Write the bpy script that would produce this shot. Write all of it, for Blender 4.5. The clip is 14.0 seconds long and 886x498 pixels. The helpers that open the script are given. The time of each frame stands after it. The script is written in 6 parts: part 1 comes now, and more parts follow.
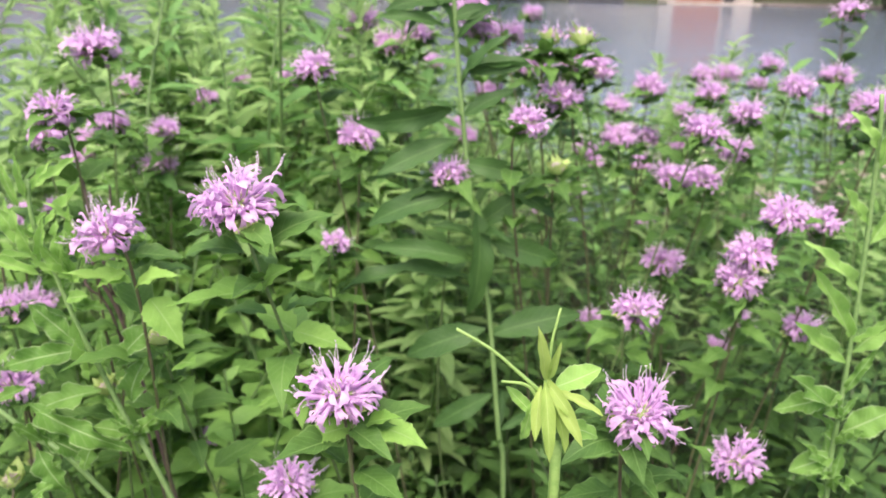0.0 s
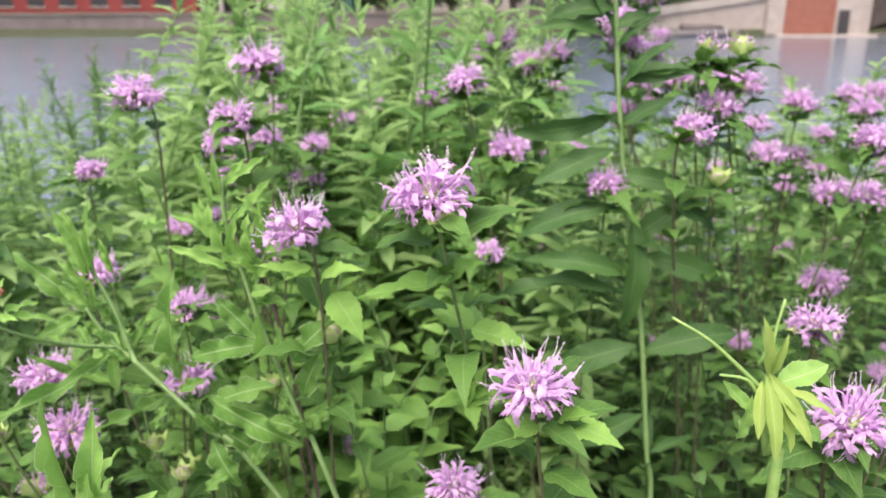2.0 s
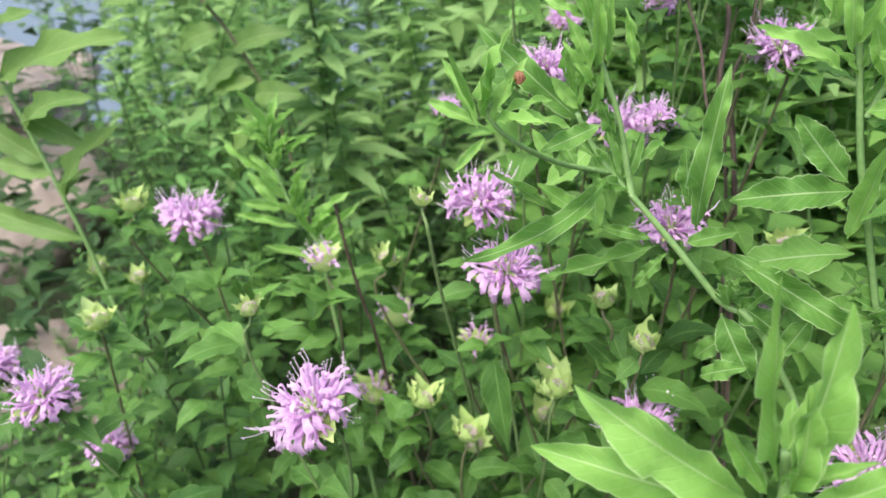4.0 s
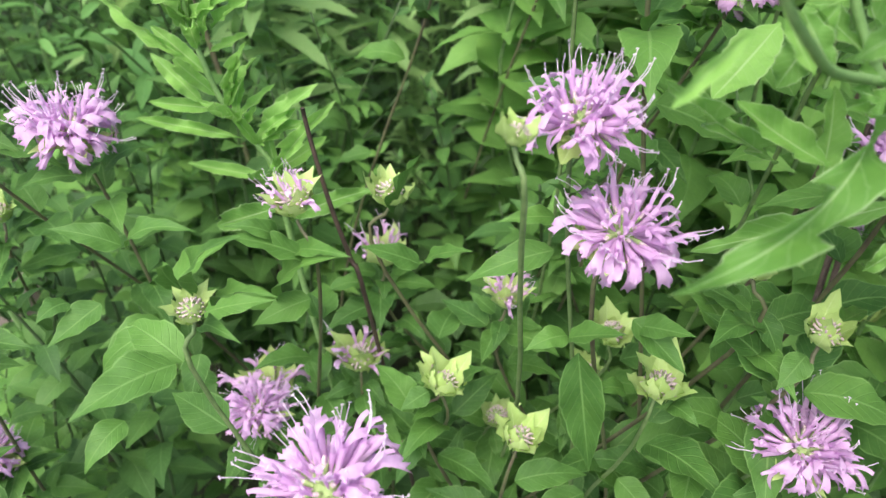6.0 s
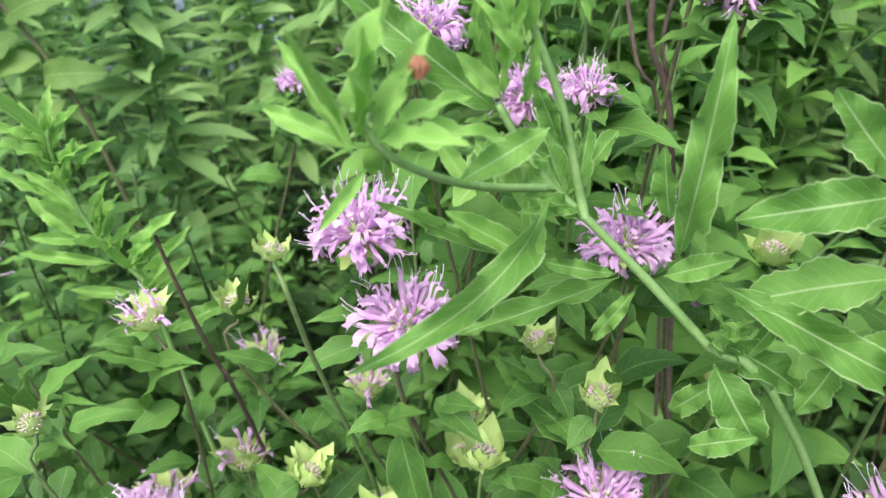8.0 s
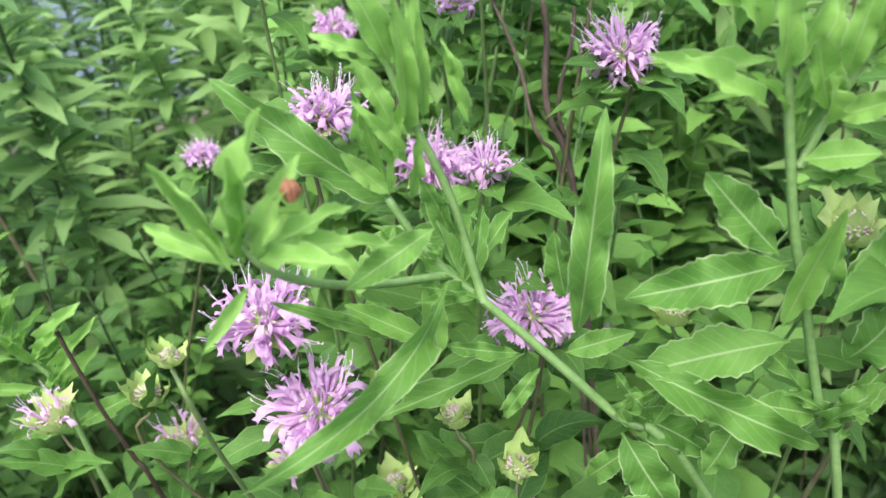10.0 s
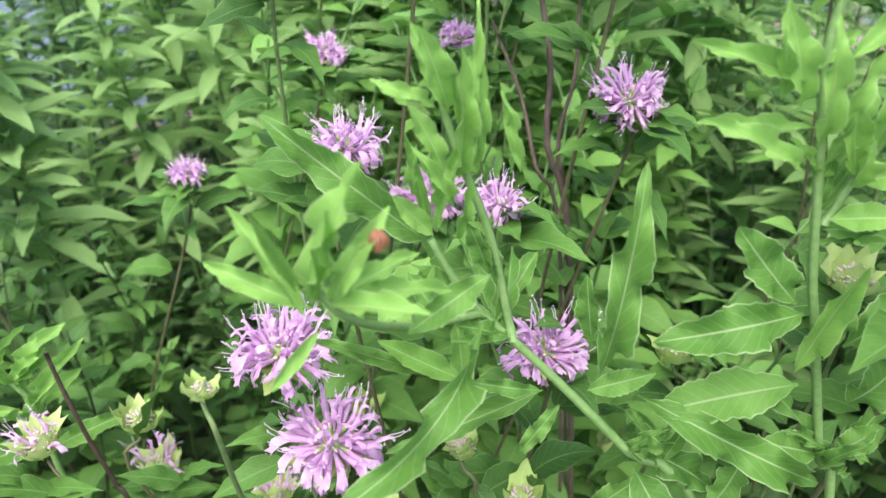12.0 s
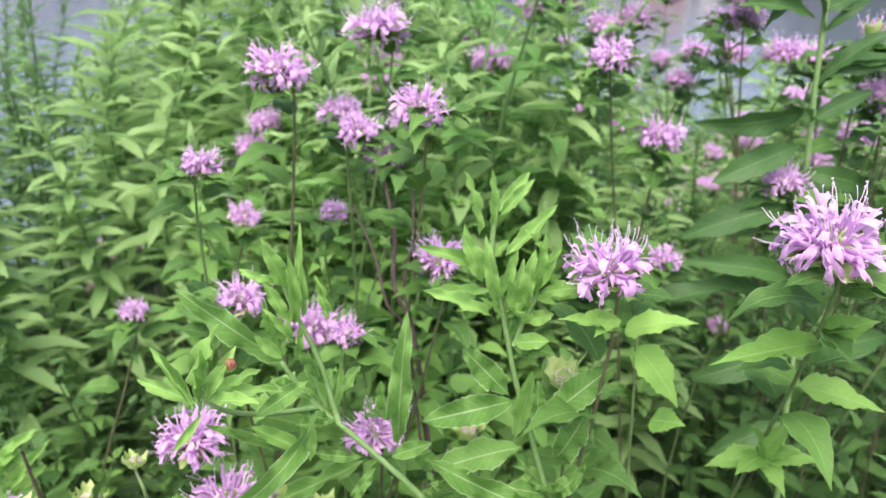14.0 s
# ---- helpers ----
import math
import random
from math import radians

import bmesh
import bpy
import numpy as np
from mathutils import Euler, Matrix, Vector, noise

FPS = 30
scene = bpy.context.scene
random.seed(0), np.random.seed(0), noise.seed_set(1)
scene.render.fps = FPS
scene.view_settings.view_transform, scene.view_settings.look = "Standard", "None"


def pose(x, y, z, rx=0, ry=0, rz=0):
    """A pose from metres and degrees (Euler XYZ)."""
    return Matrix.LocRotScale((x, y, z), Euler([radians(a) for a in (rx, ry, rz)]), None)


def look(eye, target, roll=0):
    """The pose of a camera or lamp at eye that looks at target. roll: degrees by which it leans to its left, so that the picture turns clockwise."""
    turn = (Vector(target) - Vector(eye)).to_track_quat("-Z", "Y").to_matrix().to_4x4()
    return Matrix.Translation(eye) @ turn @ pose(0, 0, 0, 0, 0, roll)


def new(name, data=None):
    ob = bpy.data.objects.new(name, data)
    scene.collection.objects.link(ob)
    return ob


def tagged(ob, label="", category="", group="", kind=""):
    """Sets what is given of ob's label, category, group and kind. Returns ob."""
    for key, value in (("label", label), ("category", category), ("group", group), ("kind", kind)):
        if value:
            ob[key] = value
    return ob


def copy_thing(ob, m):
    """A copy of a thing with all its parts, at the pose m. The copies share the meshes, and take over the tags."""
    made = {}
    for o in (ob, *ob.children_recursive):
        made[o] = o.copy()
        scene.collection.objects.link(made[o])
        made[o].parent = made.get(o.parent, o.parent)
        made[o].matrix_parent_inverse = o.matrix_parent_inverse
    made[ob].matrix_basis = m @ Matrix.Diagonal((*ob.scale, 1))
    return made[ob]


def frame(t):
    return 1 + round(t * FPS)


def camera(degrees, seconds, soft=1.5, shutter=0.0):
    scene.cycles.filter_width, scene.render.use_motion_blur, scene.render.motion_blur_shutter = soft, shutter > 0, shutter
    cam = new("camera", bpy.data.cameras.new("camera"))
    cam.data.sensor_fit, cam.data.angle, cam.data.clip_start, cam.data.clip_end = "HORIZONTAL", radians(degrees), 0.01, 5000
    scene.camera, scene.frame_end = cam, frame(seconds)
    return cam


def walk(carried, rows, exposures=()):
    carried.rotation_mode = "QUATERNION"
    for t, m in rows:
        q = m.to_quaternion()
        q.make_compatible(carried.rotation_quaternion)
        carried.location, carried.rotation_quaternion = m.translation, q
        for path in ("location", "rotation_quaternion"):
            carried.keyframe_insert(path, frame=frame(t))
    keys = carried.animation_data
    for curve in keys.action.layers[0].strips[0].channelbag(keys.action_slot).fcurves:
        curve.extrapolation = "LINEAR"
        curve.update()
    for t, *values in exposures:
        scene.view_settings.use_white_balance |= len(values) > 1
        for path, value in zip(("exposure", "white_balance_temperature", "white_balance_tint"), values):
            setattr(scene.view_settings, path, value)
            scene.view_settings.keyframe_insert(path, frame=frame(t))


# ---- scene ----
# ---- camera ----
cam = camera(60.7, 14.0, soft=1.5)
cam.data.dof.use_dof = True
cam.data.dof.focus_distance = 0.36
cam.data.dof.aperture_fstop = 12.5
PATH = [
    (0, (0.017, -0.007, 1.257), (0.061, 1.872, 0.574), 1.3),
    (0.5, (0.004, -0.01, 1.261), (0.077, 1.907, 0.693), 1.2),
    (1, (0.024, -0.035, 1.262), (0.075, 1.898, 0.75), -0.5),
    (1.5, (-0.006, -0.008, 1.254), (-0.012, 1.916, 0.711), 0.5),
    (2, (-0.042, -0.013, 1.23), (-0.249, 1.885, 0.635), -0.2),
    (2.5, (-0.155, -0.002, 1.199), (-0.587, 1.836, 0.538), 0.3),
    (3, (-0.2633, 0.0010, 1.2032), (-0.5543, 0.8686, 0.8001), -0.40),
    (3.2, (-0.2605, 0.0076, 1.1977), (-0.6033, 0.8480, 0.7778), -0.87),
    (5.3, (-0.4287, 0.2667, 1.1007), (-0.6527, 1.0043, 0.4636), 1.67),
    (5.5, (-0.4371, 0.2658, 1.0976), (-0.6420, 0.9976, 0.4477), 1.58),
    (6, (-0.4445, 0.2761, 1.0865), (-0.6059, 1.0067, 0.4230), 2.44),
    (6.5, (-0.4376, 0.2771, 1.0884), (-0.5763, 1.0172, 0.4303), 2.71),
    (7, (-0.4276, 0.2644, 1.0936), (-0.5743, 1.0179, 0.4527), 1.34),
    (7.5, (-0.3735, 0.2531, 1.1171), (-0.5507, 1.0231, 0.5041), -2.51),
    (8, (-0.3585, 0.2541, 1.1201), (-0.5032, 1.0678, 0.5570), -0.80),
    (8.5, (-0.3373, 0.2359, 1.0999), (-0.4844, 1.0967, 0.6127), 2.06),
    (8.7, (-0.3278, 0.2500, 1.1107), (-0.4635, 1.1030, 0.6069), 1.42),
    (10.8, (-0.3759, 0.2674, 1.1388), (-0.3909, 1.1188, 0.6144), 0.79),
    (11, (-0.3830, 0.2667, 1.1361), (-0.3813, 1.1270, 0.6263), 2.11),
    (11.5, (-0.3753, 0.2756, 1.1413), (-0.3888, 1.1330, 0.6269), 1.70),
    (12, (-0.3834, 0.2643, 1.1492), (-0.3647, 1.1267, 0.6432), 3.21),
    (12.5, (-0.3751, 0.2616, 1.1435), (-0.3604, 1.1300, 0.6478), 2.70),
    (13, (-0.3550, 0.2387, 1.1728), (-0.3483, 1.1119, 0.6854), 1.13),
    (13.5, (-0.3392, 0.1844, 1.2094), (-0.3025, 1.0867, 0.7797), 1.55),
    (14, (-0.3188, 0.1022, 1.2489), (-0.2486, 1.0283, 0.8781), 3.22),
]
walk(cam, [(t, look(eye, target, roll)) for t, eye, target, roll in PATH],
     exposures=[(0.0, 0.92, 6950, 19), (0.7, 0.86, 6950, 19), (2.0, 0.86, 6900, 19), (3.2, 0.86, 6550, 11), (5.3, 0.85, 6550, 6), (7.0, 0.88, 6500, 5), (8.7, 0.97, 6500, 5), (12.0, 0.97, 6450, 7), (13.0, 0.99, 6500, 9), (14.0, 0.92, 6500, 17)])

# ---- world and light ----
world = bpy.data.worlds.new("overcast_sky")
scene.world = world
world.use_nodes = True
wn = world.node_tree
sky = wn.nodes.new("ShaderNodeTexSky")
sky.sky_type = 'NISHITA'
sky.sun_disc = False
sky.sun_elevation = radians(63)
sky.sun_rotation = radians(200)
sky.air_density = 1.0
sky.dust_density = 4.0
sky.ozone_density = 0.2
bg = wn.nodes["Background"]
bg.inputs["Strength"].default_value = 0.15
wn.links.new(sky.outputs[0], bg.inputs["Color"])

sun_data = bpy.data.lights.new("sun", 'SUN')
sun_data.energy = 2.75
sun_data.angle = radians(60)
sun_data.color = (1.0, 0.97, 0.92)
sun = new("sun", sun_data)
sun.matrix_world = look((0, 0, 10), (Vector((0, 0, 10)) - Vector((math.sin(radians(200)) * math.cos(radians(63)),
                                                                  math.cos(radians(200)) * math.cos(radians(63)),
                                                                  math.sin(radians(63))))))

RND = random.Random(7)


# ---- materials ----
def mat_new(name):
    m = bpy.data.materials.new(name)
    m.use_nodes = True
    nt = m.node_tree
    b = nt.nodes["Principled BSDF"]
    return m, nt, b, nt.nodes["Material Output"]


def math_node(nt, op, a, b=None, c=None):
    n = nt.nodes.new("ShaderNodeMath")
    n.operation = op
    for k, v in enumerate((a, b, c)):
        if v is None:
            continue
        if isinstance(v, (int, float)):
            n.inputs[k].default_value = v
        else:
            nt.links.new(v, n.inputs[k])
    return n.outputs[0]


def mix_col(nt, fac, a, b, mode='MIX'):
    n = nt.nodes.new("ShaderNodeMix")
    n.data_type = 'RGBA'
    n.blend_type = mode
    for sock, v in ((n.inputs[0], fac), (n.inputs[6], a), (n.inputs[7], b)):
        if isinstance(v, (int, float)):
            sock.default_value = v
        elif isinstance(v, tuple):
            sock.default_value = (*v, 1)
        else:
            nt.links.new(v, sock)
    return n.outputs[2]


def noise_tex(nt, scale, detail=4.0, vec=None, rough=0.55):
    n = nt.nodes.new("ShaderNodeTexNoise")
    n.inputs["Scale"].default_value = scale
    n.inputs["Detail"].default_value = detail
    n.inputs["Roughness"].default_value = rough
    if vec is not None:
        nt.links.new(vec, n.inputs["Vector"])
    return n.outputs["Fac"]


def ramp(nt, fac, lo, hi):
    n = nt.nodes.new("ShaderNodeMapRange")
    nt.links.new(fac, n.inputs[0])
    n.inputs[1].default_value, n.inputs[2].default_value = lo, hi
    return n.outputs[0]


def bump(nt, b, height, strength, dist=0.001):
    n = nt.nodes.new("ShaderNodeBump")
    n.inputs["Strength"].default_value = strength
    n.inputs["Distance"].default_value = dist
    nt.links.new(height, n.inputs["Height"])
    nt.links.new(n.outputs[0], b.inputs["Normal"])


def leaf_material(name, dark, light, vein, rough=0.5, thin=0.3, island=False, vein_lines=9.0, margin=0.0, veins=0.16, ribs=0.5):
    """Green blade: pale midrib and side veins along the leaf's own u and v, blotches at two scales, light passing through."""
    m, nt, b, out = mat_new(name)
    uv = nt.nodes.new("ShaderNodeUVMap")
    sep = nt.nodes.new("ShaderNodeSeparateXYZ")
    nt.links.new(uv.outputs[0], sep.inputs[0])
    u, v = sep.outputs[0], sep.outputs[1]
    side = math_node(nt, 'ABSOLUTE', math_node(nt, 'SUBTRACT', u, 0.5))
    rib = ramp(nt, side, 0.034, 0.014)
    wave = math_node(nt, 'FRACT', math_node(nt, 'SUBTRACT', math_node(nt, 'MULTIPLY', v, vein_lines),
                                            math_node(nt, 'MULTIPLY', side, 4.0)))
    lines = ramp(nt, math_node(nt, 'ABSOLUTE', math_node(nt, 'SUBTRACT', wave, 0.5)), 0.09, 0.02)
    if island:
        rnd = nt.nodes.new("ShaderNodeNewGeometry").outputs["Random Per Island"]
    else:
        rnd = nt.nodes.new("ShaderNodeObjectInfo").outputs["Random"]
    geo = nt.nodes.new("ShaderNodeNewGeometry")
    blotch = noise_tex(nt, 60.0, 3.0, geo.outputs["Position"])
    wide = noise_tex(nt, 7.0, 2.0, geo.outputs["Position"])
    fac = math_node(nt, 'ADD', math_node(nt, 'MULTIPLY', rnd, 0.55),
                    math_node(nt, 'ADD', math_node(nt, 'MULTIPLY', blotch, 0.5), math_node(nt, 'MULTIPLY', ramp(nt, wide, 0.3, 0.7), 0.25)))
    fine = noise_tex(nt, 420.0, 3.0, geo.outputs["Position"])
    fac = math_node(nt, 'ADD', fac, math_node(nt, 'MULTIPLY', math_node(nt, 'SUBTRACT', fine, 0.5), 0.35))
    col = mix_col(nt, ramp(nt, fac, 0.15, 0.95), dark, light)
    col = mix_col(nt, math_node(nt, 'MULTIPLY', lines, veins), col, vein)
    col = mix_col(nt, math_node(nt, 'MULTIPLY', rib, ribs), col, vein)
    if margin:
        col = mix_col(nt, math_node(nt, 'MULTIPLY', ramp(nt, side, 0.458, 0.485), margin), col, vein)
    nt.links.new(col, b.inputs["Base Color"])
    b.inputs["Roughness"].default_value = rough
    b.inputs["Specular IOR Level"].default_value = 0.3
    hgt = math_node(nt, 'SUBTRACT', math_node(nt, 'ADD', math_node(nt, 'MULTIPLY', blotch, 0.6), math_node(nt, 'MULTIPLY', fine, 0.8)), math_node(nt, 'ADD', lines, rib))
    bump(nt, b, hgt, 0.35, 0.001)
    tr = nt.nodes.new("ShaderNodeBsdfTranslucent")
    nt.links.new(mix_col(nt, 0.35, col, light), tr.inputs["Color"])
    mx = nt.nodes.new("ShaderNodeMixShader")
    mx.inputs[0].default_value = thin
    nt.links.new(b.outputs[0], mx.inputs[1])
    nt.links.new(tr.outputs[0], mx.inputs[2])
    nt.links.new(mx.outputs[0], out.inputs["Surface"])
    return m


def plain_material(name, a, c, scale, rough=0.6, bumps=0.3, dist=0.002, metal=0.0, thin=0.0, detail=4.0):
    """Two tones mixed by noise at two scales, with relief."""
    m, nt, b, out = mat_new(name)
    geo = nt.nodes.new("ShaderNodeNewGeometry")
    n1 = noise_tex(nt, scale, detail, geo.outputs["Position"])
    n2 = noise_tex(nt, scale * 0.13, 2.0, geo.outputs["Position"])
    f = math_node(nt, 'ADD', math_node(nt, 'MULTIPLY', n1, 0.6), math_node(nt, 'MULTIPLY', n2, 0.4))
    col = mix_col(nt, ramp(nt, f, 0.35, 0.65), a, c)
    nt.links.new(col, b.inputs["Base Color"])
    b.inputs["Roughness"].default_value = rough
    b.inputs["Metallic"].default_value = metal
    bump(nt, b, n1, bumps, dist)
    if thin:
        tr = nt.nodes.new("ShaderNodeBsdfTranslucent")
        nt.links.new(col, tr.inputs["Color"])
        mx = nt.nodes.new("ShaderNodeMixShader")
        mx.inputs[0].default_value = thin
        nt.links.new(b.outputs[0], mx.inputs[1])
        nt.links.new(tr.outputs[0], mx.inputs[2])
        nt.links.new(mx.outputs[0], out.inputs["Surface"])
    return m


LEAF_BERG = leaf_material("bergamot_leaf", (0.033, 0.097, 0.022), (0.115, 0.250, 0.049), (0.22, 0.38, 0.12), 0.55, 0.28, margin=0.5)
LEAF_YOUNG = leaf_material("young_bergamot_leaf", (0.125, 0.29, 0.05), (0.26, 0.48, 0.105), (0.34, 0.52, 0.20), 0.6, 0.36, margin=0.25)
LEAF_LANCE = leaf_material("lance_leaf", (0.094, 0.238, 0.042), (0.200, 0.405, 0.088), (0.47, 0.63, 0.33), 0.55, 0.46, vein_lines=12.0, margin=0.85, veins=0.18, ribs=0.75)
LEAF_LIME = leaf_material("young_lance_leaf", (0.165, 0.36, 0.065), (0.31, 0.56, 0.14), (0.52, 0.67, 0.35), 0.55, 0.42, vein_lines=12.0, margin=0.6, veins=0.12, ribs=0.6)
LEAF_DARK = leaf_material("tall_dark_leaf", (0.034, 0.095, 0.026), (0.069, 0.164, 0.042), (0.171, 0.316, 0.099), 0.5, 0.25, vein_lines=11.0)
LEAF_PALE = leaf_material("pale_leaf", (0.22, 0.36, 0.075), (0.36, 0.50, 0.13), (0.44, 0.56, 0.22), 0.55, 0.35)
LEAF_SAP = leaf_material("sapling_leaf", (0.085, 0.18, 0.045), (0.19, 0.32, 0.085), (0.34, 0.44, 0.18), 0.5, 0.36, vein_lines=7.0)
# filler green kept dark: canopy shade is put into the leaf colour
LEAF_FILL_SHADE = leaf_material("shade_dark_foliage_leaf", (0.028, 0.085, 0.021), (0.097, 0.207, 0.046), (0.140, 0.255, 0.083), 0.55, 0.15, island=True)
LEAF_ROD = leaf_material("goldenrod_leaf", (0.215, 0.375, 0.13), (0.35, 0.54, 0.21), (0.38, 0.55, 0.27), 0.6, 0.5, island=True)
LEAF_MID = leaf_material("lance_filler_leaf", (0.105, 0.255, 0.075), (0.215, 0.43, 0.13), (0.24, 0.42, 0.17), 0.6, 0.45, island=True)
# lighter copy of the filler green, for shoots meant to look lit
LEAF_FILL_LIT = leaf_material("lit_tone_shoot_leaf", (0.095, 0.23, 0.055), (0.235, 0.44, 0.105), (0.24, 0.42, 0.13), 0.55, 0.35, island=True, margin=0.3)
LEAF_WILLOW = leaf_material("willow_leaf", (0.075, 0.17, 0.06), (0.18, 0.33, 0.12), (0.18, 0.32, 0.14), 0.55, 0.42, island=True)
# undergrowth green darkened so the gaps below the plants read as deep shade
LEAF_LOW_SHADE = leaf_material("shade_dark_undergrowth_leaf", (0.015, 0.048, 0.013), (0.046, 0.101, 0.025), (0.063, 0.127, 0.042), 0.6, 0.10, island=True)
STEM_GREEN = plain_material("green_stem", (0.140, 0.262, 0.080), (0.230, 0.370, 0.140), 300, 0.5, 0.2, 0.0005)
STEM_PALE = plain_material("pale_stem", (0.17, 0.31, 0.075), (0.26, 0.41, 0.12), 300, 0.5, 0.2, 0.0005)
STEM_BERG = plain_material("bergamot_stem", (0.09, 0.15, 0.05), (0.18, 0.26, 0.10), 200, 0.6, 0.2, 0.0005)
STEM_FILL = plain_material("filler_stem", (0.03, 0.06, 0.02), (0.06, 0.105, 0.035), 200, 0.6, 0.2, 0.0005)
STEM_MID = plain_material("goldenrod_stem", (0.085, 0.165, 0.05), (0.145, 0.25, 0.085), 200, 0.6, 0.2, 0.0005)
STEM_DARK = plain_material("purple_stem", (0.09, 0.065, 0.05), (0.14, 0.16, 0.07), 120, 0.55, 0.2, 0.0005)
DEAD_STALK = plain_material("dry_stalk", (0.075, 0.05, 0.046), (0.16, 0.115, 0.10), 160, 0.8, 0.5, 0.001)
TWIG = plain_material("dead_twig", (0.035, 0.022, 0.018), (0.09, 0.06, 0.045), 200, 0.8, 0.5, 0.001)
PETAL = plain_material("lavender_petal", (0.66, 0.385, 0.69), (0.82, 0.57, 0.845), 260, 0.6, 0.2, 0.0006, thin=0.42)
STAMEN = plain_material("stamen", (0.60, 0.45, 0.66), (0.76, 0.64, 0.79), 400, 0.5, 0.1, 0.0003)
CALYX = plain_material("calyx", (0.20, 0.31, 0.10), (0.36, 0.45, 0.19), 500, 0.6, 0.3, 0.0005)
BUD_TIP = plain_material("bud_tip", (0.42, 0.29, 0.36), (0.66, 0.55, 0.55), 500, 0.6, 0.3, 0.0005)
BRACT = leaf_material("bract", (0.36, 0.52, 0.14), (0.56, 0.70, 0.28), (0.62, 0.74, 0.38), 0.6, 0.25)
BUD_RED = plain_material("bud_red", (0.20, 0.06, 0.04), (0.30, 0.17, 0.08), 900, 0.6, 0.3, 0.0005)
SOIL = plain_material("soil", (0.03, 0.028, 0.017), (0.045, 0.065, 0.025), 9, 0.95, 0.8, 0.02, detail=9.0)
ROCK = plain_material("rock", (0.24, 0.19, 0.17), (0.40, 0.33, 0.30), 14, 0.85, 0.7, 0.015, detail=9.0)
CONCRETE = plain_material("concrete", (0.302, 0.266, 0.238), (0.403, 0.360, 0.324), 0.9, 0.85, 0.3, 0.02, detail=8.0)
CONCRETE_DIM = plain_material("weathered_concrete", (0.121, 0.104, 0.099), (0.177, 0.153, 0.144), 0.7, 0.9, 0.3, 0.02, detail=8.0)
RED_PANEL = plain_material("red_brick_panel", (0.215, 0.078, 0.052), (0.275, 0.108, 0.076), 1.2, 0.85, 0.3, 0.02, detail=8.0)
RED_PAINT = plain_material("red_cladding", (0.168, 0.020, 0.017), (0.220, 0.034, 0.028), 0.6, 0.6, 0.1, 0.02)
TEAL = plain_material("teal_cladding", (0.02, 0.075, 0.06), (0.035, 0.11, 0.09), 0.5, 0.6, 0.1, 0.02)
PALE_WALL = plain_material("pale_wall", (0.318, 0.294, 0.257), (0.404, 0.379, 0.355), 0.5, 0.8, 0.1, 0.02)
DARK_VOID = plain_material("dark_opening", (0.012, 0.013, 0.016), (0.03, 0.03, 0.035), 0.8, 0.7, 0.1, 0.02)
GIRDER = plain_material("girder", (0.055, 0.044, 0.041), (0.095, 0.078, 0.07), 0.8, 0.9, 0.3, 0.02, detail=8.0)
STEEL = plain_material("bridge_steel", (0.13, 0.12, 0.13), (0.2, 0.19, 0.19), 0.9, 0.6, 0.1, 0.02, metal=0.3)
TREE_LEAF = leaf_material("tree_leaf", (0.022, 0.055, 0.02), (0.07, 0.13, 0.045), (0.07, 0.13, 0.045), 0.6, 0.2, island=True)
BARK = plain_material("bark", (0.06, 0.045, 0.035), (0.12, 0.09, 0.07), 3, 0.9, 0.7, 0.03)


def water_material():
    m, nt, b, out = mat_new("river_water")
    geo = nt.nodes.new("ShaderNodeNewGeometry")
    mp = nt.nodes.new("ShaderNodeMapping")
    mp.inputs["Scale"].default_value = (0.35, 1.0, 1.0)
    nt.links.new(geo.outputs["Position"], mp.inputs["Vector"])
    n1 = noise_tex(nt, 2.2, 5.0, mp.outputs[0])
    n2 = noise_tex(nt, 0.25, 2.0, mp.outputs[0])
    h = math_node(nt, 'ADD', n1, math_node(nt, 'MULTIPLY', n2, 2.0))
    b.inputs["Base Color"].default_value = (0.115, 0.145, 0.185, 1)
    b.inputs["Roughness"].default_value = 0.12
    b.inputs["IOR"].default_value = 1.33
    bump(nt, b, h, 0.6, 0.07)
    return m


WATER = water_material()


# ---- mesh helpers ----
def mesh_from(name, verts, faces, mats, uvs=None, fmat=None, smooth=True):
    me = bpy.data.meshes.new(name)
    me.from_pydata([tuple(v) for v in verts], [], faces)
    for m in (mats if isinstance(mats, (list, tuple)) else [mats]):
        me.materials.append(m)
    if uvs is not None:
        lay = me.uv_layers.new(name="UVMap")
        idx = np.empty(len(me.loops), np.int32)
        me.loops.foreach_get("vertex_index", idx)
        lay.data.foreach_set("uv", np.asarray(uvs, np.float32)[idx].ravel())
    if fmat is not None:
        me.polygons.foreach_set("material_index", np.asarray(fmat, np.int32))
    if smooth:
        me.polygons.foreach_set("use_smooth", np.ones(len(me.polygons), bool))
    me.update()
    return me


def part(name, me, parent, matrix=None, label=""):
    ob = new(name, me)
    ob.parent = parent
    if matrix is not None:
        ob.matrix_basis = matrix
    if label:
        ob["label"] = label
    return ob


def thing(name, place, label, category, group="", kind=""):
    ob = new(name)
    ob.location = place
    ob.empty_display_size = 0.02
    return tagged(ob, label, category, group, kind)


def frame_of(y_axis, z_hint):
    y = Vector(y_axis).normalized()
    z = Vector(z_hint)
    x = y.cross(z)
    if x.length < 1e-4:
        x = y.cross(Vector((0.3, 0.5, 0.8)))
    x.normalize()
    z = x.cross(y)
    return Matrix((x, y, z)).transposed()


